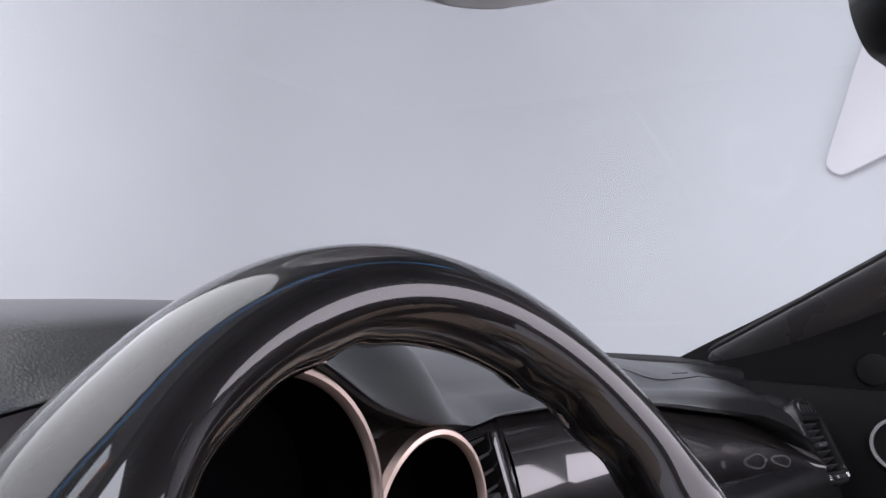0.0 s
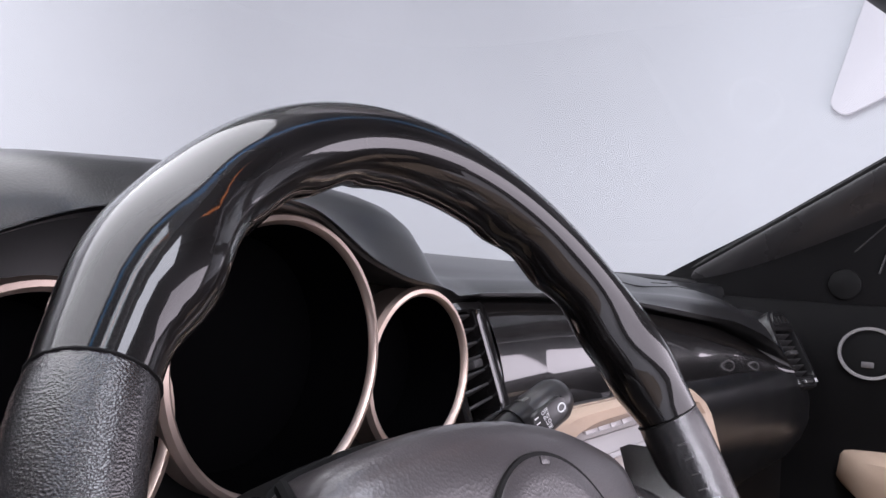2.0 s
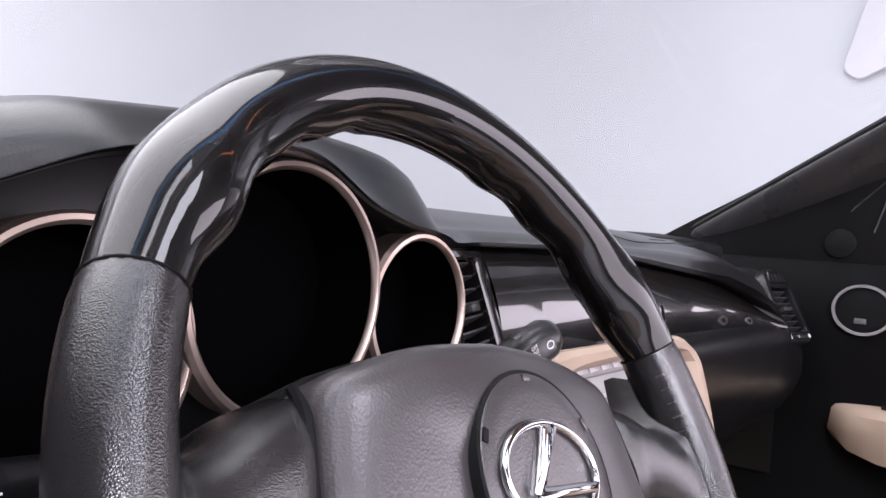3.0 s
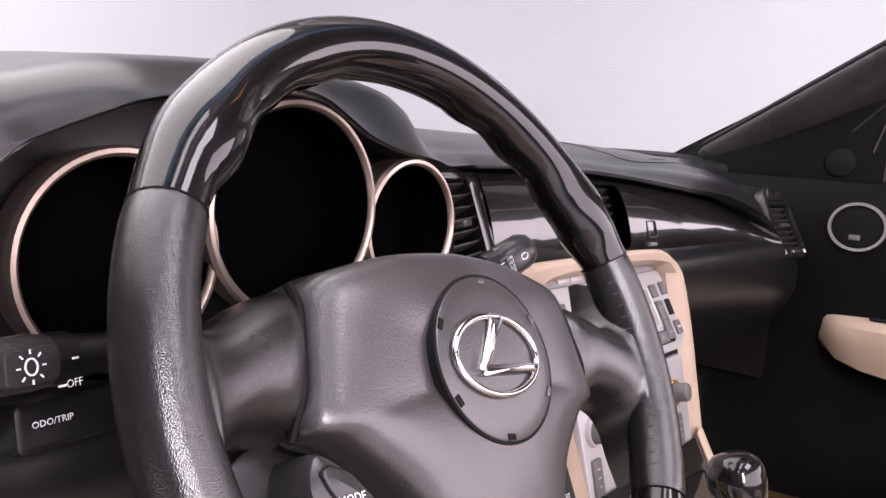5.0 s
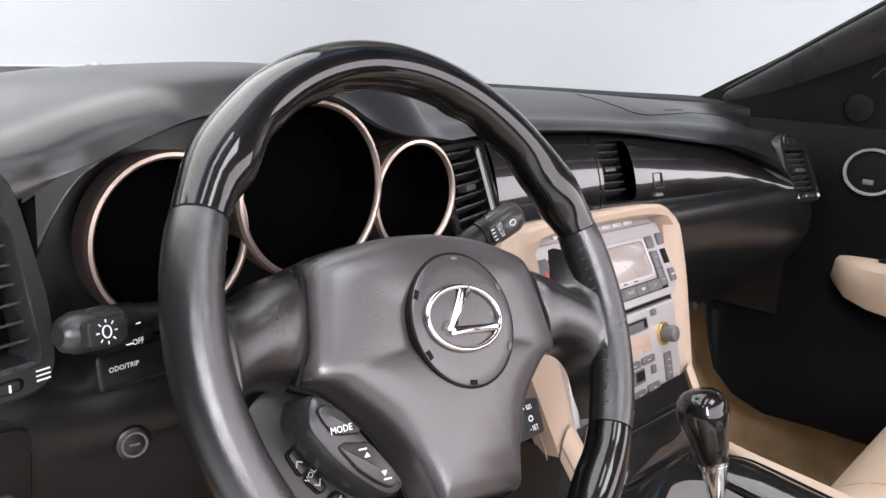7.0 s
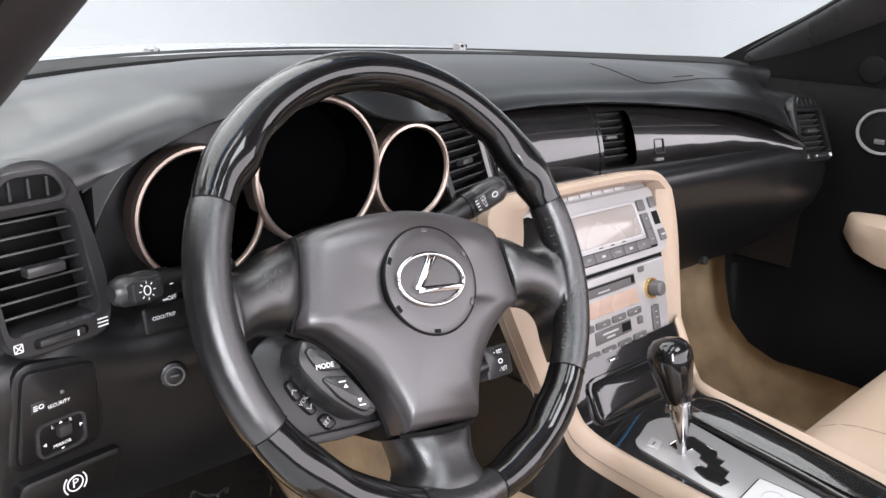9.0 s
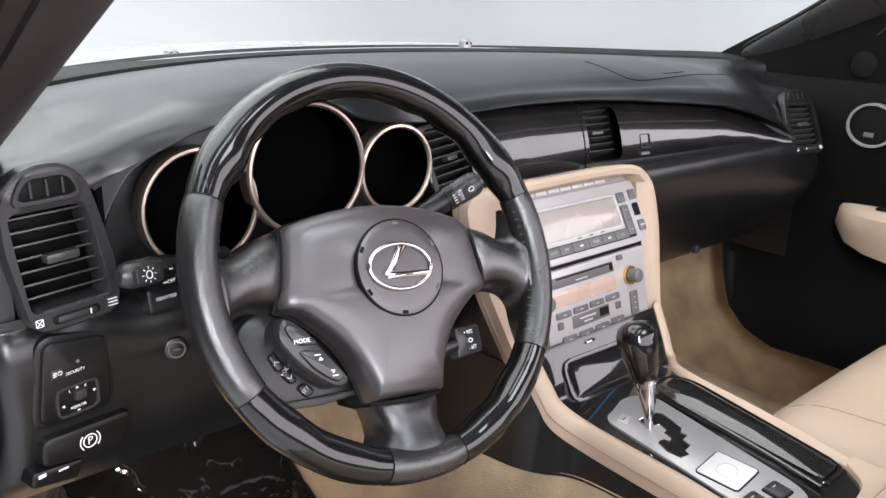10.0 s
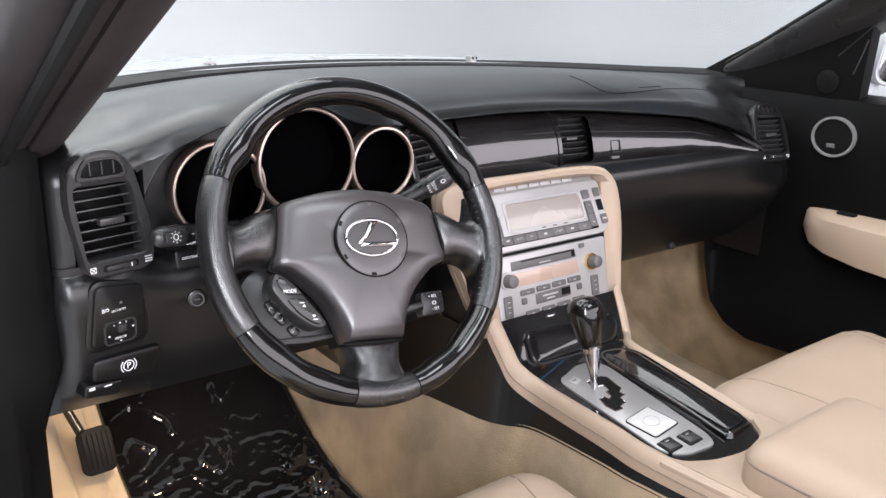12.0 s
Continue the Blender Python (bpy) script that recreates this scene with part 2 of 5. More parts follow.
def writing(name, text, size, at, parent, mat=None, lift=0.0004, turn=0.0, squash=1.0):
    """Letters as a flat mesh, centred at a place of the parent's frame."""
    curve = bpy.data.curves.new(name, "FONT")
    curve.body, curve.size, curve.align_x, curve.align_y, curve.resolution_u = text, size, "CENTER", "CENTER", 2
    tmp = new("tmp_text", curve)
    me = bpy.data.meshes.new_from_object(tmp)
    bpy.data.objects.remove(tmp)
    bpy.data.curves.remove(curve)
    me.materials.clear()
    me.materials.append(mat or INK)
    me.transform(pose(at[0], at[1], at[2] + lift, 0, 0, turn) @ Matrix.Diagonal((squash, 1, 1, 1)))
    ob = new(name, me)
    ob.parent = parent
    return ob

# ---- setting: studio room, car body shell ----


def studio():
    base = quad([(-9.0, -8.0), (10.0, -8.0), (10.0, 9.0), (-9.0, 9.0)], 3.0, 10)
    rows = []
    for d, z in ((0, 4.5), (0, 0.9), (0.03, 0.6), (0.12, 0.35), (0.35, 0.12), (0.6, 0.03), (0.9, 0.0)):
        rows.append([(x, y, z) for x, y in shrink(base, d)])
    bm = loft(rows, around=True)
    bm.verts.ensure_lookup_table()
    bm.faces.new(bm.verts[-len(base):])
    tagged(part("backdrop", bm, WALL), "seamless white studio backdrop curving into the floor", "backdrop", kind="structure")
    rows = [[(x, y, z) for x, y in shrink(base, d)] for d, z in ((0, 4.5), (0.1, 5.1), (0.5, 5.7), (1.2, 6.1), (2.0, 6.2))]
    tagged(part("cornice", loft(rows, around=True), WALL), "white cove between studio wall and ceiling", "cove", kind="structure")
    top = bmesh.new()
    top.faces.new([top.verts.new((x, y, 6.22)) for x, y in base])
    tagged(part("ceiling", top, TENT), "plain dark studio ceiling", "ceiling", kind="structure")
    back = loft([[(x, -3.6, z) for x in (-9.0, 0.0, 10.0)] for z in (0.0, 2.5, 6.2)])
    tagged(part("wall_south", back, DARKWALL), "plain dark studio wall", "wall", kind="structure")
    # unseen dark sheet, added to darken what the rim's left side reflects
    side = loft([[(-4.2, y, z) for y in (-3.6, 0.0, 3.4)] for z in (0.0, 2.5, 5.0)])
    tagged(part("unseen_dark_screen", side, DARKWALL), "added dark screen beside the car, out of view, that darkens reflections", "wall", kind="structure")
    panel = thing("wall_softbox", local((9.85, 1.30, 4.0), (0, -1, 0), (0.0, 0, 1)), "bright white rounded softbox panel on the studio wall", "softbox")
    out = quad([(-0.52, -0.78), (-0.34, -0.92), (0.9, -0.30), (1.1, 1.2), (-0.02, 1.1)], 0.2)
    part("diffuser", slab(out, -0.05, 0.0, 0.02), glow("softbox_diffuser", (0.66, 0.63, 0.65), 0.06), panel, "glowing white diffuser")


studio()

# the windscreen's lower edge, and its slope
def screen_y(x):
    return 0.735 - (0.93 if x < 0 else 0.80) * abs(x) ** 2.1


LEFT_EDGE = [np.array(p) for p in ((-0.607, 0.60, 0.775), (-0.610, 0.42, 0.8515), (-0.6206, -0.10, 1.0666), (-0.632, -0.66, 1.298))]


def pillar_at(side, s):
    """The inner edge of a windscreen pillar; s = 0 at the dash, 1 at the header."""
    if side < 0:
        k = min(max(s, 0.0), 1.0) * (len(LEFT_EDGE) - 1)
        i = min(int(k), len(LEFT_EDGE) - 2)
        return LEFT_EDGE[i] + (LEFT_EDGE[i + 1] - LEFT_EDGE[i]) * (k - i)
    a, b = np.array((0.712, 0.430, 0.925)), np.array((0.566, -0.26, 1.33))
    return a + (b - a) * s


def pillar(side):
    th = thing("windscreen_pillar", pose(0, 0, 0), "black trimmed windscreen pillar rising from the dash end", "pillar", "windscreen pillars", "structure")
    if side > 0:
        sec = [(0.0, 0.0), (-0.010, -0.006), (-0.008, -0.022), (0.014, -0.048), (0.060, -0.072), (0.10, -0.075), (0.112, -0.05), (0.10, -0.015), (0.05, 0.012)]
    else:
        sec = [(0.0, 0.0), (0.006, -0.012), (0.022, -0.022), (0.040, -0.024), (0.043, -0.019), (0.046, -0.022), (0.066, -0.026), (0.086, -0.018), (0.092, 0.004), (0.075, 0.03), (0.03, 0.025)]
    rows = []
    for s in np.linspace(-0.25 if side > 0 else 0, 1.0, 24):
        p = pillar_at(side, s)
        rows.append([(p[0] + side * a, p[1] + b * 0.5, p[2] + b * 0.85) if side > 0 else (p[0] - a * (1 + 1.1 * max(0.0, 1 - 2.2 * s)), p[1] + b * 0.38, p[2] + b * 0.92) for a, b in spline(sec, 3, True)])
    part("pillar_trim", loft(rows, around=True, cap=True), GREY if side > 0 else PILLAR, th)
    if side > 0:
        seal = [pillar_at(side, s) + np.array((side * -0.004, 0.004, -0.002)) for s in np.linspace(-0.02, 1.0, 14)]
        part("glass_seal", tube(seal, 0.005, 8), RUBBER, th, "black rubber seal")
    else:
        seal = [pillar_at(side, s) + np.array((-0.066, -0.012, -0.028)) for s in np.linspace(0, 1.0, 24)]
        part("door_seal", tube(seal, 0.006, 8), RUBBER, th, "black rubber door seal")
    return th


pillar(1), pillar(-1)


def header():
    th = thing("windscreen_header", pose(0, 0, 0), "grey lined header rail above the windscreen", "header rail", kind="structure")
    rows = []
    for x in np.linspace(-0.60, 0.60, 17):
        y, z = -0.26 + 0.34 * (1 - (x / 0.6) ** 2), 1.33 + 0.01 * (1 - (x / 0.6) ** 2)
        rows.append([(x, y + a, z + b) for a, b in ((0.03, 0.0), (0.02, -0.012), (-0.03, -0.014), (-0.09, 0.0), (-0.1, 0.02), (-0.04, 0.04), (0.02, 0.025))])
    part("rail_lining", loft(rows, around=True, cap=True), GREY, th)


header()


def mirror():
    m = local((0.145, 0.050, 1.226), (1, -0.25, 0), (0, 0.06, 1))
    th = thing("rear_view_mirror", m, "black rear-view mirror hanging from the windscreen", "mirror")
    out = quad([(-0.108, -0.020), (-0.075, -0.050), (0.10, -0.052), (0.125, -0.02), (0.12, 0.045), (-0.10, 0.045)], 0.028, 6)
    c = (0.01, -0.005)
    rows = [[(c[0] + (x - c[0]) * s, c[1] + (y - c[1]) * s, z) for x, y in out] for s, z in ((0.55, -0.05), (0.85, -0.042), (0.97, -0.025), (1.0, -0.008), (0.99, 0.004), (0.95, 0.008), (0.92, 0.006))]
    bm = loft(rows, around=True)
    bm.verts.ensure_lookup_table()
    bm.faces.new(bm.verts[:len(out)])
    part("housing", bm, PLASTIC, th, "black plastic housing")
    bm = slab([(c[0] + (x - c[0]) * 0.93, c[1] + (y - c[1]) * 0.93) for x, y in out], 0.0, 0.0062, 0.0005)
    part("mirror_glass", bm, CHROME, th, "silvered mirror glass")
    part("stem", tube([(0, 0.02, -0.03), (-0.005, 0.05, -0.045), (-0.01, 0.09, -0.05), (-0.01, 0.105, -0.05)], 0.009, 12), PLASTIC, th)
    cover = thing("mirror_mount_cover", pose(-0.160, 0.287, 1.224, 180, 0, 0), "smooth grey domed cover on the windscreen's upper edge", "cover")
    part("shell", slab(oval(0, 0, 0.095, 0.095, 48), -0.01, 0.046, 0.035, 0.014), SCREEN_WHITE, cover)


mirror()


def windscreen():
    th = thing("windscreen", pose(0, 0, 0), "large curved clear windscreen glass", "windscreen", kind="structure")
    rows = []
    for s in np.linspace(0, 1, 9):
        row = []
        for x in np.linspace(-1, 1, 21):
            p = pillar_at(1, s)
            xx = x * p[0]
            front = p[1] + 0.305 * (1 - abs(x) ** 2.1) * (1 - s) + 0.34 * (1 - x * x) * s
            row.append((xx * 1.03, front + 0.012, p[2] + 0.012 * (1 - x * x) * (1 - s) - 0.004 * s))
        rows.append(row)
    back = [[(x, y - 0.003, z - 0.003) for x, y, z in row] for row in rows]
    bm = loft([a for a in rows] + back[::-1])
    ob = part("pane", bm, GLASS, th)
    ob.visible_shadow = False


windscreen()


def bonnet():
    th = thing("bonnet", pose(0, 0, 0), "white painted car bonnet beyond the windscreen", "car bonnet")
    rows = []
    for x in np.linspace(-0.78, 0.78, 25):
        y0 = screen_y(max(-0.7, min(x, 0.7))) + 0.075
        row = []
        for s in np.linspace(0, 1, 9):
            row.append((x, y0 + s * 1.0, 0.936 - 0.05 * (x / 0.78) ** 4 - 0.01 * s - 0.16 * s**2.2 - 0.25 * max(abs(x) - 0.6, 0)))
        rows.append(row)
    part("panel", loft(rows), PAINT, th)
    cowl = [[(x, screen_y(max(-0.7, min(x, 0.7))) + 0.006, 0.905), (x, screen_y(max(-0.7, min(x, 0.7))) + 0.012, 0.929), (x, screen_y(max(-0.7, min(x, 0.7))) + 0.030, 0.932), (x, screen_y(max(-0.7, min(x, 0.7))) + 0.078, 0.9355)] for x in np.linspace(-0.75, 0.75, 25)]
    part("cowl", loft(cowl), RUBBER, th)


bonnet()


def washer(x, y, z):
    th = thing("washer_nozzle", pose(x, y, z, 0, 0, 0), "small chrome-grey washer nozzle on the bonnet", "washer nozzle", "washer nozzles")
    part("body", slab(oval(0, 0, 0.011, 0.013, 20), -0.01, 0.009, 0.004, 0.002), SILVER, th)
    for s in (-1, 1):
        bm = bmesh.new()
        bmesh.ops.create_icosphere(bm, subdivisions=2, radius=0.0028)
        bmesh.ops.translate(bm, vec=(s * 0.0045, -0.011, 0.004), verts=bm.verts)
        part("jet", bm, DARK, th)


washer(-0.248, 0.782, 0.930), washer(0.298, 0.730, 0.937)

# ---- dashboard ----
STATIONS = [-0.67, -0.64, -0.6, -0.565, -0.548, -0.53, -0.48, -0.42, -0.36, -0.335, -0.315, -0.3, -0.265, -0.24, -0.21, -0.18, -0.12, 0, 0.12, 0.22, 0.32, 0.42, 0.49, 0.53, 0.548, 0.565, 0.58, 0.6, 0.64, 0.67]
LIP_Y = [0.24, 0.2, 0.204, 0.207, 0.206, 0.198, 0.195, 0.205, 0.222, 0.229, 0.23, 0.23, 0.231, 0.233, 0.242, 0.258, 0.275, 0.285, 0.283, 0.275, 0.262, 0.243, 0.227, 0.216, 0.219, 0.226, 0.232, 0.243, 0.246, 0.255]
LIP_Z = [0.895, 0.902, 0.907, 0.912, 0.917, 0.926, 0.94, 0.944, 0.946, 0.942, 0.932, 0.924, 0.9155, 0.9135, 0.911, 0.908, 0.908, 0.91, 0.908, 0.903, 0.9, 0.892, 0.877, 0.862, 0.853, 0.843, 0.858, 0.872, 0.888, 0.88]
TOP_Z = [0.8, 0.8, 0.8, 0.82, 0.875, 0.905, 0.926, 0.937, 0.941, 0.937, 0.927, 0.919, 0.91, 0.908, 0.904, 0.9, 0.902, 0.903, 0.901, 0.895, 0.887, 0.878, 0.862, 0.847, 0.837, 0.822, 0.812, 0.8, 0.8, 0.8]
BOT_Z = [0.79, 0.79, 0.79, 0.8, 0.79, 0.785, 0.785, 0.785, 0.785, 0.785, 0.785, 0.785, 0.785, 0.785, 0.79, 0.795, 0.8, 0.803, 0.808, 0.809, 0.809, 0.811, 0.813, 0.815, 0.8155, 0.8165, 0.812, 0.8, 0.79, 0.79]
BACK_Y = [0.235, 0.215, 0.21, 0.215, 0.235, 0.298, 0.305, 0.305, 0.305, 0.305, 0.305, 0.305, 0.305, 0.303, 0.304, 0.31, 0.318, 0.32, 0.316, 0.305, 0.297, 0.285, 0.271, 0.258, 0.248, 0.23, 0.2169, 0.21, 0.212, 0.235]
LEDGE_Y = [0.235, 0.193, 0.201, 0.208, 0.211, 0.212, 0.21, 0.21, 0.21, 0.21, 0.21, 0.21, 0.21, 0.215, 0.225, 0.235, 0.24, 0.24, 0.238, 0.235, 0.23, 0.222, 0.214, 0.207, 0.205, 0.203, 0.2021, 0.201, 0.199, 0.215]
CREST = [0, 0, 0, 0, 0, 0, 0.001, 0.003, 0.006, 0.011, 0.021, 0.028, 0.0345, 0.031, 0.003, 0, 0, 0, 0, 0, 0, 0, 0, 0, 0, 0, 0, 0, 0, 0]


def blurred(values, xs, width=0.008):
    """The station values at xs, rounded off along the dash."""
    fine = np.linspace(-0.75, 0.75, 601)
    raw = np.interp(fine, STATIONS, values)
    w = np.exp(-0.5 * (np.arange(-24, 25) * 0.0025 / width) ** 2)
    return np.interp(xs, fine[24:-24], np.convolve(raw, w / w.sum(), "valid"))


VENT_FRAMES = (local((-0.59, 0.198, 0.80), (1, 0.22, 0), (0, 0.05, 1)), local((0.609, 0.197, 0.800), (1, -0.20, 0), (0, 0.53, 0.85)) @ Matrix.Diagonal((1.04, 0.94, 1, 1)))


def dashboard():
    th = thing("dashboard", pose(0, 0, 0), "black soft-touch car dashboard with a hooded instrument cove", "dashboard")
    rows, xs = [], np.linspace(-0.67, 0.695, 224)
    table = [blurred(k, xs) for k in (LIP_Y, LIP_Z, TOP_Z, BOT_Z, BACK_Y, LEDGE_Y, CREST)]
    for i, x in enumerate(xs):
        ly, lz, tz, bz, by, gy, hump = (float(k[i]) for k in table)
        w = screen_y(x)
        driver = 1 / (1 + math.exp((x + 0.16) / 0.015))
        crest = max(0.0, lz + hump - 0.915)
        top = float(np.interp(x, (0.30, 0.42, 0.49, 0.53, 0.565, 0.60, 0.67), (0.922, 0.917, 0.910, 0.903, 0.897, 0.892, 0.88)))
        fall = 0.922 - top
        slope = min(1.0, max(0.0, (x - 0.12) / 0.30))
        near, far = ly + 0.075, w - min(0.05, 0.2 * (w - ly))
        sec = [(w + 0.02, 0.918), (w, 0.926), (far, 0.931 - 0.2 * fall), (near + 0.64 * (far - near), 0.934 + 0.3 * crest - 0.5 * fall), (near + 0.32 * (far - near), 0.934 + 0.55 * crest - 0.85 * fall)]
        sec += [(ly + 0.075, max(lz + 0.006 + hump * 0.9, top) if x > -0.6 else lz + 0.013), (ly + 0.042, lz + 0.005 + hump + slope * max(0.0, 0.65 * (top - lz) - 0.008)), (ly + 0.020, lz + 0.002 + 0.78 * hump + slope * max(0.0, 0.30 * (top - lz) - 0.002)), (ly + 0.006, lz - 0.007 + 0.40 * hump)]
        open_ = min(1.0, max(0.0, (tz - bz) / 0.04))
        low = max(lz - 0.018, tz + 0.002)
        deep = by * open_ + gy * (1 - open_)
        ly_ = ly * open_ + gy * (1 - open_)
        sec += [(ly, low - 0.001)] + [(ly + (ly_ - ly) * q, low - 0.001 + (tz + 0.002 - low) * q) for q in np.linspace(0.1, 0.9, 9)] + [(ly_ + 0.003 * open_, tz + 0.001), (ly_ + 0.012 * open_, tz - 0.003 * open_), (deep, tz - 0.006 * open_)] + [(deep, (tz + bz) / 2), (deep, bz + 0.006 * open_)]
        sec += [(gy + 0.02 * open_, bz + 0.004 * open_), (gy + 0.004, bz - 0.001), (gy - 0.002, bz - 0.008), (gy - 0.006, bz - 0.022), (gy - 0.006, bz - 0.04)]
        sec += [(gy - 0.004, 0.735), (gy + 0.02 * (1 - driver), 0.69), (0.285 - 0.06 * driver, 0.635), (0.32, 0.60), (0.42, 0.585), (0.50, 0.60)]
        row = []
        for y, z in spline(sec, 2):
            p = Vector((x, y, z))
            for f in VENT_FRAMES:
                q = f.inverted() @ p
                k = 1 if f is VENT_FRAMES[0] else -1
                if 0.001 < q.y < 0.084 and -0.034 < k * q.x < 0.034 and q.z > -0.03:
                    p = f @ Vector((q.x, q.y, -0.045))
            row.append(tuple(p))
        rows.append(row)
    pad = loft(rows)
    tree = BVHTree.FromBMesh(pad)
    part("dash_pad", pad, DASH, th)
    for line in ([(0.281, 0.428), (0.272, 0.385), (0.262, 0.340), (0.285, 0.320), (0.36, 0.318), (0.45, 0.320), (0.545, 0.321)], [(0.36, 0.332), (0.42, 0.334)]):
        seam = []
        for x, y in spline(line, 10):
            at = tree.ray_cast(Vector((x, y, 1.2)), Vector((0, 0, -1)))[0]
            seam.append((x, y, at.z + 0.0001))
        part("airbag_seam", tube(seam, 0.0007, 6), DARK, th, "thin dark airbag seam")
    return th


DASHBOARD = dashboard()


def fascia_y(x):
    return float(np.interp(x, STATIONS, BACK_Y)) - 0.012


def fascia(name, x0, x1, label, hole=None, tilt=0.030):
    """A glossy panel that follows the cove between x0 and x1; hole: x and z bounds of a rounded cut-out."""
    columns = list(np.linspace(x0, x1, 40)) if hole is None else list(np.linspace(x0, hole[0], 5)) + list(np.linspace(hole[0], hole[1], 41))[1:] + list(np.linspace(hole[1], x1, 36))[1:]
    front = []
    for x in columns:
        t = float(np.interp(x, STATIONS, TOP_Z)) - 0.006
        b = float(np.interp(x, STATIONS, BOT_Z)) - 0.003
        y = fascia_y(x)
        if hole is None:
            steps = np.linspace(0.04, 0.97, 16)
        else:
            sa, sb = (t - hole[3]) / (t - b), (t - hole[2]) / (t - b)
            if sb > 0.95 or sb < sa + 0.1 or sa < 0.05:
                sa, sb = 0.06, 0.90
            steps = np.r_[np.linspace(0.03, sa, 4), np.linspace(sa, sb, 41)[1:], np.linspace(sb, 0.97, 4)[1:]]
        row = [(x, y + 0.010, t), (x, y + 0.002, t - 0.0005)]
        for q in steps:
            row.append((x, y - 0.002 - tilt * (1 - (1 - q) ** 2.2), t + (b - t) * q))
        front.append(row + [(x, y - tilt - 0.001, b), (x, y + 0.008 - tilt, b - 0.002)])
    bm = loft(front)
    if hole is not None:
        cx, cz, hw, hh, r = (hole[0] + hole[1]) / 2, (hole[2] + hole[3]) / 2, (hole[1] - hole[0]) / 2, (hole[3] - hole[2]) / 2, 0.008
        gone = []
        for f in bm.faces:
            c = f.calc_center_median()
            dx, dz = abs(c.x - cx), abs(c.z - cz)
            if dx < hw and dz < hh and not (dx > hw - r and dz > hh - r and math.hypot(dx - hw + r, dz - hh + r) > r):
                gone.append(f)
        bmesh.ops.delete(bm, geom=gone, context="FACES")
    return part(name, bm, GLOSS, DASHBOARD, label)


fascia("fascia_lid", -0.078, 0.1095, "black lacquered folding lid in the dash fascia")
fascia("fascia_panel", 0.1125, 0.552, "black lacquered passenger fascia panel tapering to a point", (0.1195, 0.1830, 0.8170, 0.8865))
m = local((0.2275, fascia_y(0.2275) - 0.0292, 0.838), (1, -0.12, 0), (0, 0.34, 1))
latch = thing("fascia_latch", m, "small square recessed latch on the black fascia", "latch")
part("frame", ring(rrect(0.003, 0, 0.0205, 0.0205, 0.002), rrect(0.003, 0, 0.018, 0.018, 0.001), -0.004, 0.0004, 40, 0.0003), PLASTIC, latch)
part("recess", slab(rrect(0.003, 0, 0.018, 0.018, 0.001), -0.006, -0.003, 0.0003), DARK, latch)
part("label_strip", slab(rrect(0, -0.018, 0.016, 0.004, 0.0005), -0.004, 0.0006, 0.0002), KEY, latch)

# ---- air vents ----
V_OUT = quad([(-0.030, -0.013), (0.042, -0.013), (0.043, 0.030), (0.027, 0.098), (0.010, 0.113), (-0.018, 0.113), (-0.040, 0.098), (-0.043, 0.060)], 0.016)
V_IN = quad([(-0.029, 0.005), (0.034, 0.005), (0.022, 0.080), (-0.036, 0.080)], 0.005)
V_TOP = quad([(-0.030, 0.089), (0.018, 0.089), (0.010, 0.104), (-0.020, 0.104)], 0.007)


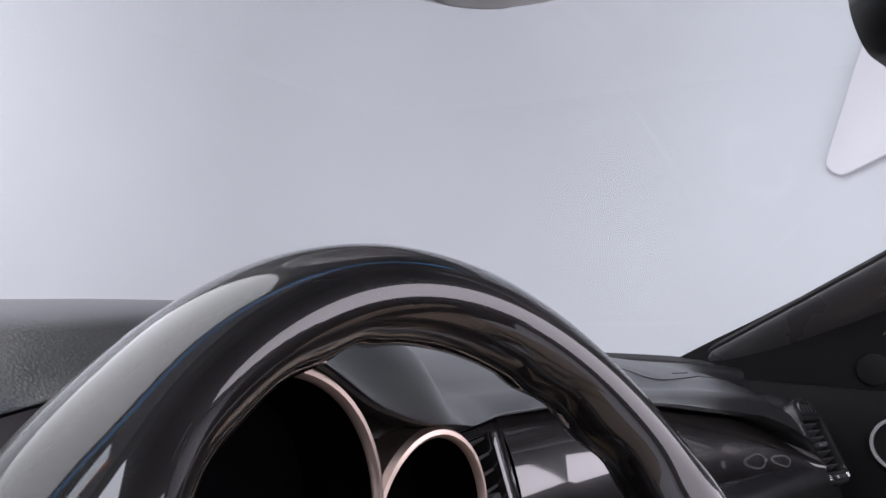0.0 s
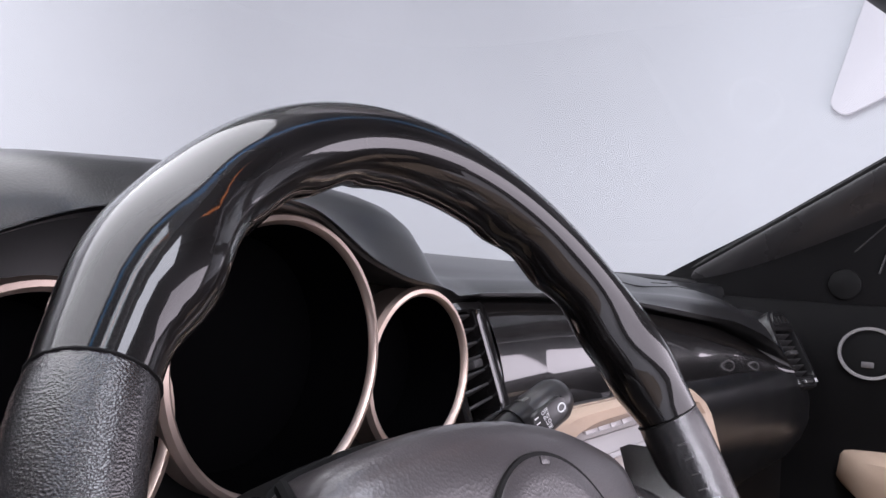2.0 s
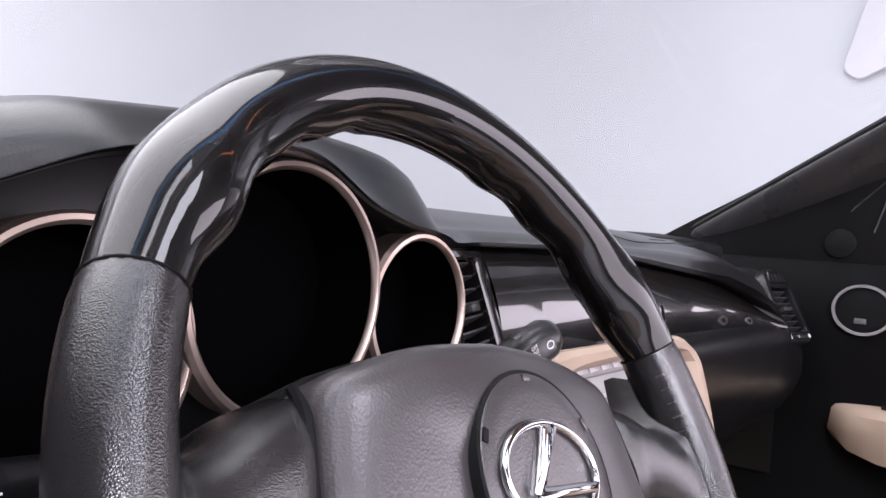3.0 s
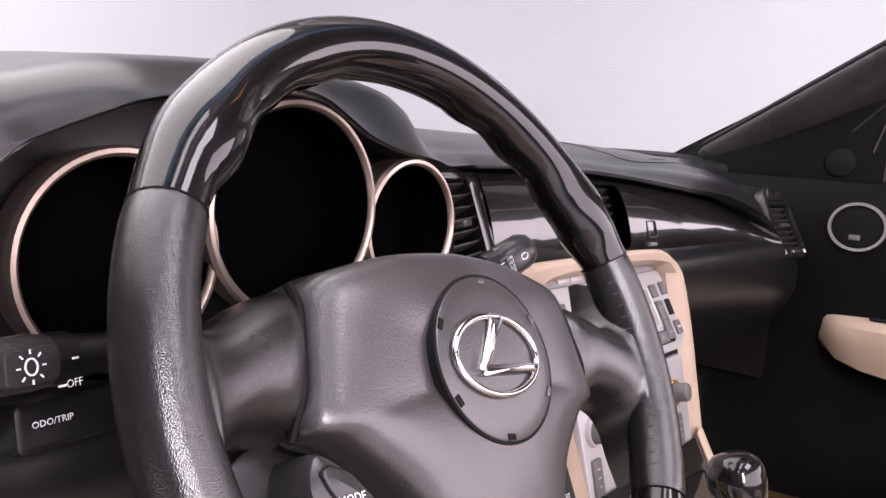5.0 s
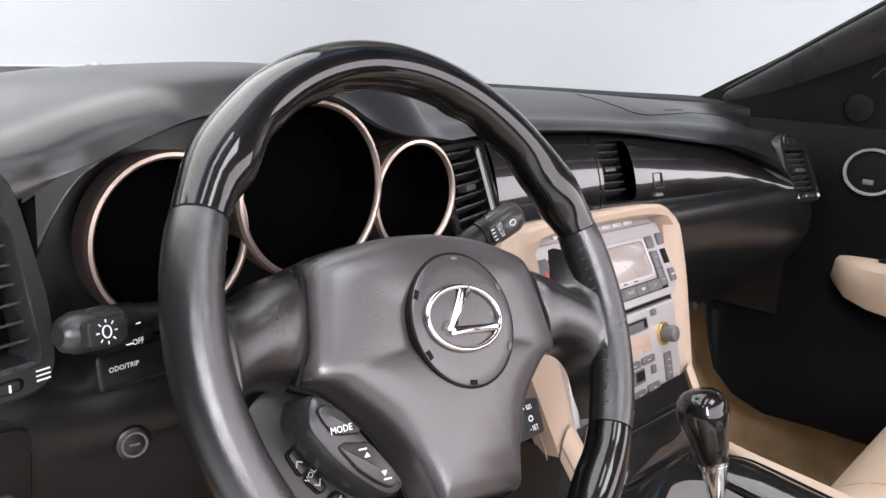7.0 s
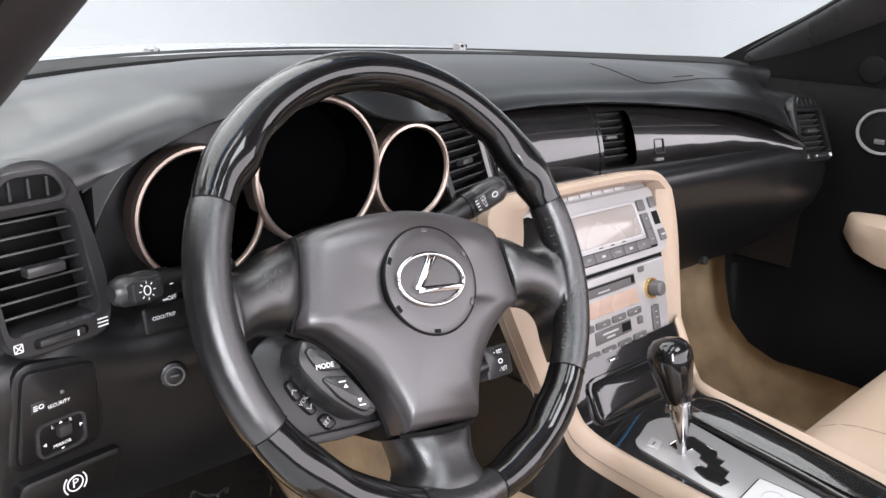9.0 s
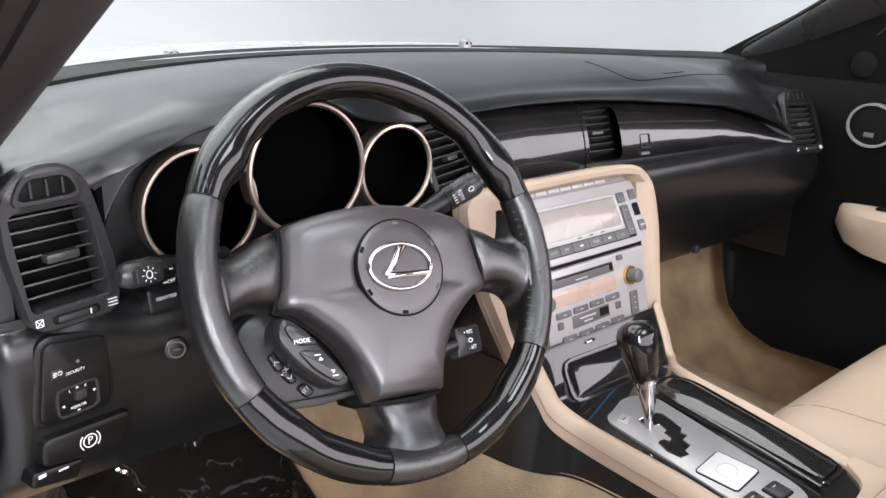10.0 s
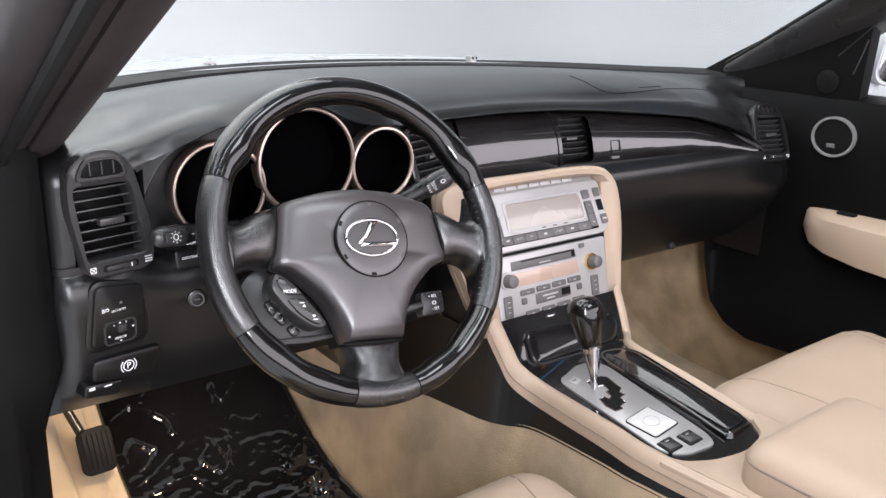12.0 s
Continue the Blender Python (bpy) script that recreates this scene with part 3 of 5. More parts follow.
def outer_vent(side):
    flip = (lambda o: [(-x, y) for x, y in o][::-1]) if side > 0 else (lambda o: o)
    m = VENT_FRAMES[0 if side < 0 else 1]
    th = thing("air_vent", m, "black slatted side air vent with a thumbwheel below", "air vent", "side air vents")
    lower = [q for q in polar(flip(V_OUT), (0, 0.04), 72)]
    # left bezel in lighter plastic than the right: its brighter light put into colour
    part("bezel", ring(lower, flip(V_IN), -0.012, 0.004, 72, 0.002, (0.0, 0.042), -0.02), GREY if side < 0 else PLASTIC, th)
    part("demister_frame", ring([(x * 1.18, (y - 0.096) * 1.5 + 0.096) for x, y in flip(V_TOP)], flip(V_TOP), 0.0, 0.0065, 48, 0.001, None, -0.004), GREY if side < 0 else PLASTIC, th)
    part("demister_cavity", slab(flip(V_TOP), 0.001, 0.0046, 0.0002), DARK, th)
    for x in (-0.018, -0.006, 0.006):
        part("demister_vane", block(-x * side if side > 0 else x, 0.0965, 0.0055, 0.0016, 0.012, 0.002, 0), GREY, th)
    part("cavity", slab(flip(quad([(-0.034, 0.003), (0.036, 0.003), (0.026, 0.083), (-0.039, 0.083)], 0.004)), -0.035, -0.022, 0.0005), DARK, th)
    for k in range(7):
        y = 0.0125 + k * 0.0102
        xa, xb = np.interp(y, (0.005, 0.080), (-0.029, -0.036)), np.interp(y, (0.005, 0.080), (0.034, 0.022))
        bm = block(0, 0, 0, xb - xa, 0.0016, 0.016, 0.0005)
        bmesh.ops.rotate(bm, matrix=Matrix.Rotation(radians(-18), 3, "X"), verts=bm.verts)
        bmesh.ops.translate(bm, vec=((xa + xb) / 2 * -side, y, -0.011), verts=bm.verts)
        part("slat", bm, VANE, th)
    part("tab", block(0.0, 0.043, 0.0, 0.026, 0.007, 0.010, 0.002), VANE, th)
    part("thumbwheel_slot", slab(rrect(0.004 * -side, -0.004, 0.038, 0.007, 0.003), 0.003, 0.0046, 0.0003), DARK, th)
    part("thumbwheel", slab(rrect(0.004 * -side, -0.004, 0.032, 0.005, 0.002), 0.004, 0.0066, 0.001), GREY, th)
    part("wheel_mark", block(0.014 * -side, -0.004, 0.0068, 0.001, 0.004, 0.0004, 0), INK, th)
    x = 0.025 * side
    part("closed_icon", ring(rrect(x, -0.003, 0.006, 0.006, 0.0006), rrect(x, -0.003, 0.005, 0.005, 0.0005), 0.0036, 0.0044, 24, 0.0001), INK, th)
    for a in (45, -45):
        bm = block(0, 0, 0, 0.0066, 0.0006, 0.0003, 0)
        bmesh.ops.rotate(bm, matrix=Matrix.Rotation(radians(a), 3, "Z"), verts=bm.verts)
        bmesh.ops.translate(bm, vec=(x, -0.003, 0.0043), verts=bm.verts)
        part("icon_stroke", bm, INK, th)
    for k in range(3):
        part("airflow_mark", block(0.034 * -side, -0.0055 + 0.0026 * k, 0.0043, 0.008, 0.0008, 0.0004, 0), INK, th)


outer_vent(-1), outer_vent(1)


def centre_vent(side, a, b, z0, z1):
    """A slatted vent between the plan points a and b."""
    a, b = Vector((*a, 0)), Vector((*b, 0))
    w = (b - a).length
    m = local(((a.x + b.x) / 2, (a.y + b.y) / 2, (z0 + z1) / 2), b - a, (0, 0.36, 1))
    h = z1 - z0
    th = thing("air_vent", m, "black slatted centre air vent between lacquered panels", "air vent", "centre air vents")
    outer = quad([(-w / 2, -h / 2), (w / 2, -h / 2), (w / 2 - 0.004, h / 2), (-w / 2 - 0.004, h / 2)], 0.006)
    if side < 0:
        outer = [(max(x, -0.056), y) for x, y in outer]
    lo, hi = (-0.045, 0.036) if side < 0 else (-0.0335, 0.0335)
    gx = -(lo + hi) / 2
    inner = quad([(lo + 0.002, -h / 2 + 0.019), (hi + 0.002, -h / 2 + 0.019), (hi - 0.003, h / 2 - 0.006), (lo - 0.003, h / 2 - 0.006)], 0.006)
    if side < 0:
        part("bezel", ring(outer, inner, -0.012, 0.003, 64, 0.0015, None, -0.02), GLOSS, th)
    hollow = [(max(x, -0.047), y) for x, y in shrink(outer, 0.004)] if side < 0 else shrink(outer, -0.004)
    part("cavity", slab(hollow, -0.030 if side < 0 else -0.034, -0.024, 0.0005), DARK, th)
    n = 7
    for k in range(n):
        y = -h / 2 + 0.026 + k * (h - 0.037) / (n - 1)
        bm = block(0, 0, 0, hi - lo + 0.001, 0.0018, 0.016, 0.0005)
        bmesh.ops.rotate(bm, matrix=Matrix.Rotation(radians(-18), 3, "X"), verts=bm.verts)
        bmesh.ops.translate(bm, vec=(-gx + np.interp(k, (0, n - 1), (0.002, -0.003)), y, -0.011), verts=bm.verts)
        part("slat", bm, VANE, th)
    part("tab", block(-gx, 0.006, 0.0, 0.022, 0.006, 0.010, 0.002), VANE, th)
    part("thumbwheel_slot", slab(rrect(-gx, -h / 2 + 0.009, 0.036, 0.007, 0.002), 0.002, 0.0034, 0.0003), DARK, th)
    part("thumbwheel", slab(rrect(-gx, -h / 2 + 0.009, 0.026, 0.005, 0.002), 0.003, 0.0056, 0.001), GREY, th)
    for s in (-1, 1):
        part("vent_mark", block(-gx + s * 0.022, -h / 2 + 0.009, 0.0034, 0.004, 0.004, 0.0004, 0), INK, th)


centre_vent(-1, (-0.200, 0.246), (-0.081, 0.284), 0.800, 0.898)
centre_vent(1, (0.115, 0.2930), (0.1875, 0.2860), 0.799, 0.893)

# ---- instrument cluster ----
G = local((-0.3533, 0.2336, 0.8728), (1, 0, 0), (0, 0.03, 1))
CLUSTER = thing("instrument_cluster", G, "three unlit black dials with champagne metal rings", "instrument cluster")


def dial(cx, cy, r, z):
    rows = []
    for d, h in ((0.001, -0.018), (0.001, -0.006), (-0.0005, 0.000), (0.001, 0.003), (0.0032, 0.0035), (0.0048, 0.002), (0.0052, 0.0)):
        rows.append([(x, y, z + h) for x, y in oval(cx, cy, r - d, r - d, 72)])
    part("dial_ring", loft(rows, around=True), SATIN, CLUSTER, "champagne metal ring")
    rows = [[(x, y, z + h) for x, y in oval(cx, cy, r - d, r - d, 48)] for d, h in ((0.0050, 0.0004), (0.006, -0.016), (0.009, -0.036))]
    bm = loft(rows, around=True)
    bm.verts.ensure_lookup_table()
    bm.faces.new(bm.verts[-48:])
    part("dial_well", bm, BLACKGLASS, CLUSTER, "unlit black dial face")


dial(0.0, 0.0, 0.0645, 0.0), dial(-0.1068, -0.0229, 0.0553, -0.0059), dial(0.1098, -0.0133, 0.0472, -0.0052)
bm = slab(quad([(-0.195, -0.115), (0.165, -0.105), (0.165, 0.04), (0.10, 0.062), (0.0, 0.072), (-0.10, 0.055), (-0.185, 0.02)], 0.03), -0.06, -0.042, 0.002)
part("backing", bm, PLASTIC, CLUSTER)

# ---- steering wheel ----
W = Matrix.Identity(4)
for i, a in enumerate(((0.9898, -0.0834, -0.1156), (0.1412, 0.4616, 0.8758), (-0.0198, -0.8832, 0.4687))):
    W.col[i][:3] = a
W.translation = (-0.3585, 0.0986, 0.8163)
WHEEL = thing("steering_wheel", W, "four-spoke steering wheel in black leather and black lacquered wood", "steering wheel")
RIM = 0.1653


def rim_arc(name, a0, a1, mat, r0, grip=0.0, label=""):
    """A stretch of the rim between two angles from the top, clockwise; grip: finger waves on the far side."""
    rows = []
    n = max(8, int((a1 - a0) / 2.2))
    for a in np.linspace(a0, a1, n):
        w = radians(90 - a)
        out = np.array((math.cos(w), math.sin(w), 0))
        end = min(a - a0, a1 - a)
        swell = grip * (0.0042 * math.exp(-(((end - 13) / 7.0) ** 2)) - 0.0018 * math.exp(-(((end - 3) / 4.0) ** 2)))
        row = []
        for k in range(20):
            t = 2 * math.pi * k / 20
            r = r0 + swell * (0.4 + 0.6 * max(0, -math.cos(t)))
            wave = grip * 0.0013 * math.sin(radians(a * 24)) * max(0, -math.sin(t) * 0.7 - math.cos(t) * 0.5) if end < 55 else 0
            edge = 0.0006 if end < 0.4 else 0
            row.append(out * (RIM + (r + wave - edge) * math.cos(t)) + np.array((0, 0, 1)) * (r + wave - edge) * 1.10 * math.sin(t))
        rows.append(row)
    return part(name, loft(rows, around=True, cap=True), mat, WHEEL, label)


rim_arc("wood_rim", -69.25, 69.25, WOOD, 0.0155, 1.0, "glossy black lacquered wood rim")
for s in (-1, 1):
    lo, hi = sorted((s * 69.45, s * 122.3))
    rim_arc("leather_rim", lo, hi, LEATHER, 0.0150, 0, "black leather rim")
    lo, hi = sorted((s * 122.6, s * 167.2))
    rim_arc("wood_rim", lo, hi, WOOD, 0.0150, 0.4, "glossy black lacquered wood rim")
    for a in (69.35, 122.45, 167.35):
        w = radians(90 - s * a)
        ringpts = [(np.array((math.cos(w), math.sin(w), 0)) * (RIM + 0.0145 * math.cos(t)) + np.array((0, 0, 0.0160 * math.sin(t)))) for t in np.linspace(0, 2 * math.pi, 25)]
        part("rim_seam", tube(ringpts, 0.0004, 6), DARK, WHEEL)
rim_arc("leather_rim", 167.6, 192.4, LEATHER, 0.0150, 0, "black leather rim")


def inflate(outline, c, levels):
    """A soft cushion: the outline drawn in towards c while it rises."""
    rows = [[(c[0] + (x - c[0]) * s, c[1] + (y - c[1]) * s, z + bend * x * x) for x, y in outline] for s, z, bend in levels]
    bm = loft(rows, around=True)
    bm.verts.ensure_lookup_table()
    bm.faces.new(bm.verts[-len(outline):])
    return bm


half = [(0.0, 0.0540), (0.035, 0.0515), (0.065, 0.0455), (0.090, 0.0362), (0.0965, 0.016), (0.1005, -0.008), (0.1035, -0.0255), (0.086, -0.0335), (0.061, -0.054), (0.0475, -0.072), (0.0385, -0.092), (0.0335, -0.1105)]
right_half = spline(half, 4)
pad_out = right_half[:-1] + [np.array(half[-1])] + [np.array((-x, y)) for x, y in right_half[::-1]][:-1]
levels = [(1.0, -0.036, -0.5), (1.0, -0.008, -0.5), (0.992, -0.002, -0.5), (0.97, 0.0025, -0.5), (0.93, 0.0060, -0.5), (0.85, 0.0092, -0.5), (0.68, 0.0115, -0.5), (0.45, 0.0122, -0.5), (0.40, 0.0122, -0.5)]
part("airbag_pad", inflate(pad_out, (0, -0.012), levels), PAD, WHEEL, "grained dark grey airbag cover")
part("pad_gap", slab([tuple(q) for q in shrink(pad_out[::-1], -0.0022)], -0.045, -0.022, 0.001), DARK, WHEEL)

for s in (-1, 1):
    # side spoke: a broad saddle of leather from the pad to the rim
    top = spline([(0.0935, 0.0375), (0.1145, 0.0310), (0.1345, 0.0205), (0.1460, 0.0205), (0.1525, 0.0330), (0.1570, 0.0520)], 6)
    bot = spline([(0.1045, -0.0285), (0.1220, -0.0275), (0.1375, -0.0325), (0.1460, -0.0440), (0.1475, -0.0620), (0.1510, -0.0800)], 6)
    rows = []
    for i, (p, q) in enumerate(zip(top, bot)):
        u = i / (len(top) - 1)
        front = 0.0005 + 0.0085 * min(1, u * 1.25) - 0.0035 * math.exp(-((u / 0.06) ** 2))
        row = []
        for k in range(15):
            t = k / 14
            x, y = p * (1 - t) + q * t
            row.append((s * x, y, -0.026 + (front + 0.026) * max(0.0, 1 - abs(2 * t - 1) ** 2.6) ** 0.5))
        rows.append(row + [(s * (p[0] * (1 - t) + q[0] * t), p[1] * (1 - t) + q[1] * t, -0.032) for t in np.linspace(1, 0, 5)])
    part("side_spoke", loft(rows, around=True, cap=True), LEATHER, WHEEL, "black leather spoke")
    # dark tube laid over the pad's edge paints the shade of the gap
    gap = spline([(s * 0.0915, 0.0370, -0.016), (s * 0.0965, 0.0250, -0.0065), (s * 0.0995, 0.008, -0.0048), (s * 0.1022, -0.010, -0.0052), (s * 0.1048, -0.0280, -0.014)], 6)
    part("spoke_gap_shade", tube(gap, 0.0024, 8), DARK, WHEEL)
    for k in range(16):
        w = radians(90 - s * (74 + 2.9 * k))
        q = np.array((math.cos(w), math.sin(w)))
        a, b = q * (RIM - 0.0146), q * (RIM - 0.0128)
        part("stitch", tube([(a[0], a[1], 0.0045), (b[0], b[1], 0.0078)], 0.0004, 5), GREY, WHEEL)
# another dark tube as painted shade, between pad and lower spoke
part("spoke_gap_shade", tube([(-0.035, -0.1115, -0.008), (-0.02, -0.1128, 0.0), (0.0, -0.1132, 0.003), (0.02, -0.1128, 0.0), (0.035, -0.1115, -0.008)], 0.0020, 8), DARK, WHEEL)
rows = []
for y, w, z in ((-0.1135, 0.0345, 0.0), (-0.118, 0.0335, 0.003), (-0.127, 0.0310, 0.004), (-0.137, 0.0300, 0.006), (-0.146, 0.0335, 0.009), (-0.153, 0.0385, 0.011), (-0.158, 0.0420, 0.011)):
    rows.append([(x * w, y, -0.018 + (z + 0.018) * max(0.0, 1 - abs(x) ** 3.2) ** 0.55) for x in np.linspace(-1, 1, 17)] + [(x * w, y, -0.034) for x in np.linspace(1, -1, 5)])
part("lower_spoke", loft(rows, around=True, cap=True), LEATHER, WHEEL, "black leather lower spoke")

DISC_X, DISC_Y = 0.003, -0.0040
part("emblem_disc", slab(oval(DISC_X, DISC_Y, 0.0420, 0.0405, 64), 0.004, 0.0128, 0.0012, 0.0008), PAD, WHEEL)
part("disc_groove", ring(oval(DISC_X, DISC_Y, 0.0434, 0.0419, 64), oval(DISC_X, DISC_Y, 0.0415, 0.0400, 64), -0.004, 0.0122, 64, 0.0003), DARK, WHEEL)
for a in (90, 155, 210, 265, 330, 30):
    x, y = DISC_X + 0.0398 * math.cos(radians(a)), DISC_Y + 0.0383 * math.sin(radians(a))
    bm = block(0, 0, 0, 0.0055, 0.003, 0.001, 0.0004)
    bmesh.ops.rotate(bm, matrix=Matrix.Rotation(radians(a + 90), 3, "Z"), verts=bm.verts)
    bmesh.ops.translate(bm, vec=(x, y, 0.0130), verts=bm.verts)
    part("clip_notch", bm, DARK if a in (155, 210, 265) else PAD, WHEEL)
ring_path = [(0.0010 + 0.0306 * math.cos(w), -0.0036 + 0.0192 * math.sin(w), 0.0146) for w in np.linspace(0, 2 * math.pi, 73)]
part("emblem_ring", tube(ring_path, 0.0018, 10, cap=False), CHROME, WHEEL, "oval chrome emblem ring")
part("emblem_bar", slab(quad([(-0.0168, -0.0110), (-0.0066, -0.0080), (0.0105, 0.0150), (0.0005, 0.0150)], 0.0015), 0.012, 0.0166, 0.0022, 0.0016), CHROME, WHEEL, "slanted chrome emblem bar")
part("emblem_bar", slab(quad([(-0.0150, -0.0136), (0.0296, -0.0136), (0.0318, -0.0082), (-0.0110, -0.0082)], 0.0015), 0.012, 0.0164, 0.0018, 0.0014), CHROME, WHEEL, "level chrome emblem bar")
# flat letters, coloured dark for the shade of an emboss
writing("airbag_text", "SRS", 0.0075, (0.009, -0.0830, 0.0094), WHEEL, EMBOSS_SHADE, 0.0003, 0, 1.5)
writing("airbag_text", "AIRBAG", 0.0075, (0.009, -0.0905, 0.0082), WHEEL, EMBOSS_SHADE, 0.0003, 0, 1.25)

# switch pod in the lower left gap
pod = [(-0.1035, -0.0345), (-0.0890, -0.0420), (-0.0763, -0.0570), (-0.0640, -0.0725), (-0.0538, -0.0868), (-0.0580, -0.0930), (-0.0690, -0.0918), (-0.0890, -0.0770), (-0.1030, -0.0610), (-0.1095, -0.0480)]
part("switch_pod", slab(spline(pod[::-1], 4, True), -0.03, -0.0012, 0.005), GREY, WHEEL, "grey switch pod")
base = quad([(-0.118, -0.026), (-0.134, -0.042), (-0.127, -0.070), (-0.112, -0.1005), (-0.0709, -0.1040), (-0.026, -0.1005), (-0.040, -0.070), (-0.090, -0.026)], 0.01)
part("switch_base", slab(base, -0.045, -0.0275, 0.002), PLASTIC, WHEEL)
part("switch_rim", slab(quad([(-0.108, -0.099), (-0.030, -0.0975), (-0.030, -0.1015), (-0.070, -0.1055), (-0.106, -0.1045)], 0.002), -0.045, -0.024, 0.001), PLASTIC, WHEEL)


def pod_key(name, pts, z, txt, mat=None):
    """A key with a dark gap round it."""
    part("key_gap", slab(quad(pts, 0.004), z - 0.004, z + 0.0004, 0.0002), DARK, WHEEL)
    part(name, slab(shrink(quad(pts, 0.004), 0.0007), z - 0.004, z + 0.0022, 0.0012), mat or GREY, WHEEL, txt)


pod_key("mode_key", [(-0.1050, -0.0425), (-0.1020, -0.0500), (-0.0960, -0.0574), (-0.0795, -0.0585), (-0.0782, -0.0560), (-0.0895, -0.0432), (-0.1004, -0.0395)], -0.0016, "grey key")
pod_key("seek_key", [(-0.0958, -0.0627), (-0.0843, -0.0770), (-0.0732, -0.0856), (-0.0648, -0.0898), (-0.0588, -0.0877), (-0.0598, -0.0809), (-0.0736, -0.0632), (-0.0900, -0.0605)], -0.0016, "grey key")
writing("mode_text", "MODE", 0.0050, (-0.0918, -0.0543, 0.0008), WHEEL, INK, 0.0003, 3)
for (x, y), pts in (((-0.0782, -0.0698), ((-0.002, -0.001), (0.002, -0.001), (0, 0.0016))), ((-0.0688, -0.0806), ((-0.002, 0.001), (0, -0.0016), (0.002, 0.001)))):
    bm = bmesh.new()
    bm.faces.new([bm.verts.new((x + a, y + b, 0.0012)) for a, b in pts])
    part("seek_mark", bm, INK, WHEEL)
for x, y in ((-0.0803, -0.0664), (-0.0672, -0.0841)):
    part("seek_mark", block(x, y, 0.0010, 0.0052, 0.0008, 0.0003, 0), INK, WHEEL)
pod_key("volume_key", [(-0.1105, -0.0612), (-0.1032, -0.0755), (-0.0950, -0.0702), (-0.1040, -0.0578)], -0.0265, "dark grey key", PLASTIC)
pod_key("volume_key", [(-0.1020, -0.0760), (-0.0930, -0.0860), (-0.0868, -0.0828), (-0.0944, -0.0710)], -0.0265, "dark grey key", PLASTIC)
pod_key("set_key", [(-0.0893, -0.0886), (-0.0812, -0.0988), (-0.0725, -0.0935), (-0.0815, -0.0845)], -0.0265, "dark grey key", PLASTIC)
writing("volume_text", "VOL", 0.0046, (-0.0980, -0.0745, -0.0243), WHEEL, PRINT, 0.0003, 44)
writing("set_text", "SET", 0.0046, (-0.0822, -0.0916, -0.0243), WHEEL, PRINT, 0.0003, 38)
for cx, cy, a in ((-0.1050, -0.0660, -60), (-0.0932, -0.0806, 120)):
    for t in (-45, 45):
        bm = block(0.0016, 0, 0, 0.0036, 0.0006, 0.0003, 0)
        bmesh.ops.rotate(bm, matrix=Matrix.Rotation(radians(a + t), 3, "Z"), verts=bm.verts)
        bmesh.ops.translate(bm, vec=(cx, cy, -0.0241), verts=bm.verts)
        part("volume_mark", bm, PRINT, WHEEL)

# ---- column, stalks, knee panel ----
COL = local((-0.365, 0.11, 0.80), (1, 0, 0), (0, 0.4756, 0.8796))
column = thing("steering_column", COL, "black steering column shroud behind the wheel", "steering column")
rows = []
for z, w, h in ((0.0, 0.05, 0.045), (-0.03, 0.058, 0.05), (-0.10, 0.065, 0.055), (-0.15, 0.07, 0.06)):
    rows.append([(x, y - 0.01, z - 0.02) for x, y in rrect(0, 0, 2 * w, 2 * h, 0.025, 5)])
part("shroud", loft(rows, around=True, cap=True), PLASTIC, column)
part("hub", slab(oval(0, 0.0, 0.035, 0.035, 32), -0.06, 0.02, 0.01), DARK, column)


def stalk(name, a, b, r, label):
    d = Vector(b) - Vector(a)
    m = local(a, d, (0, 0.3, 1))
    L = d.length
    th = thing(name, m, label, "stalk", "column stalks")
    path = [(-0.02, 0, 0), (0, 0, 0), (0.02, 0, 0), (L * 0.5, 0, 0), (L - 0.036, 0, 0)]
    part("lever", tube(path, [r * 0.75, r * 0.75, r * 0.8, r * 0.9, r * 0.95], 18, 0.85), PLASTIC, th)
    part("collar", tube([(L - 0.037, 0, 0), (L - 0.030, 0, 0), (L - 0.026, 0, 0)], [r * 1.02, r * 1.05, r * 1.02], 20, 0.9), PLASTIC, th)
    part("knob", tube([(L - 0.026, 0, 0), (L - 0.02, 0, 0), (L, 0, 0), (L + 0.006, 0, 0), (L + 0.009, 0, 0)], [r, r * 1.08, r * 1.05, r * 0.85, r * 0.5], 20, 0.92), GREY, th)
    return th


left = stalk("light_stalk", (-0.475, 0.200, 0.817), (-0.549, 0.180, 0.824), 0.0104, "black light switch stalk with white symbols")
right = stalk("wiper_stalk", (-0.272, 0.200, 0.808), (-0.184, 0.184, 0.846), 0.0125, "black wiper stalk with white symbols")
# printed marks lie on a small plate turned to the driver
plate = local((-0.5365, 0.1690, 0.8255), (0.95, 0.27, -0.05), (0.0, 0.25, 0.97))
lp = part("stalk_face", slab(rrect(0, 0, 0.024, 0.013, 0.003), -0.006, 0.0006, 0.001), GREY, left)
lp.matrix_local = left.matrix_world.inverted() @ plate
part("lamp_symbol", ring(oval(-0.001, 0, 0.0030, 0.0034, 20), oval(-0.001, 0, 0.0023, 0.0027, 20), 0.0004, 0.001, 24, 0.0001), INK, lp)
for k in range(8):
    a = radians(45 * k)
    bm = block(0, 0, 0, 0.0018, 0.0006, 0.0003, 0)
    bmesh.ops.rotate(bm, matrix=Matrix.Rotation(a, 3, "Z"), verts=bm.verts)
    bmesh.ops.translate(bm, vec=(-0.001 + 0.0056 * math.cos(a), 0.0056 * math.sin(a), 0.0008), verts=bm.verts)
    part("lamp_ray", bm, INK, lp)
part("lamp_bar", block(0.0195, 0.0, 0.0003, 0.003, 0.0008, 0.0003, 0), INK, lp)
writing("off_text", "OFF", 0.0045, (0.0185, -0.0095, -0.0015), lp, INK, 0.001)
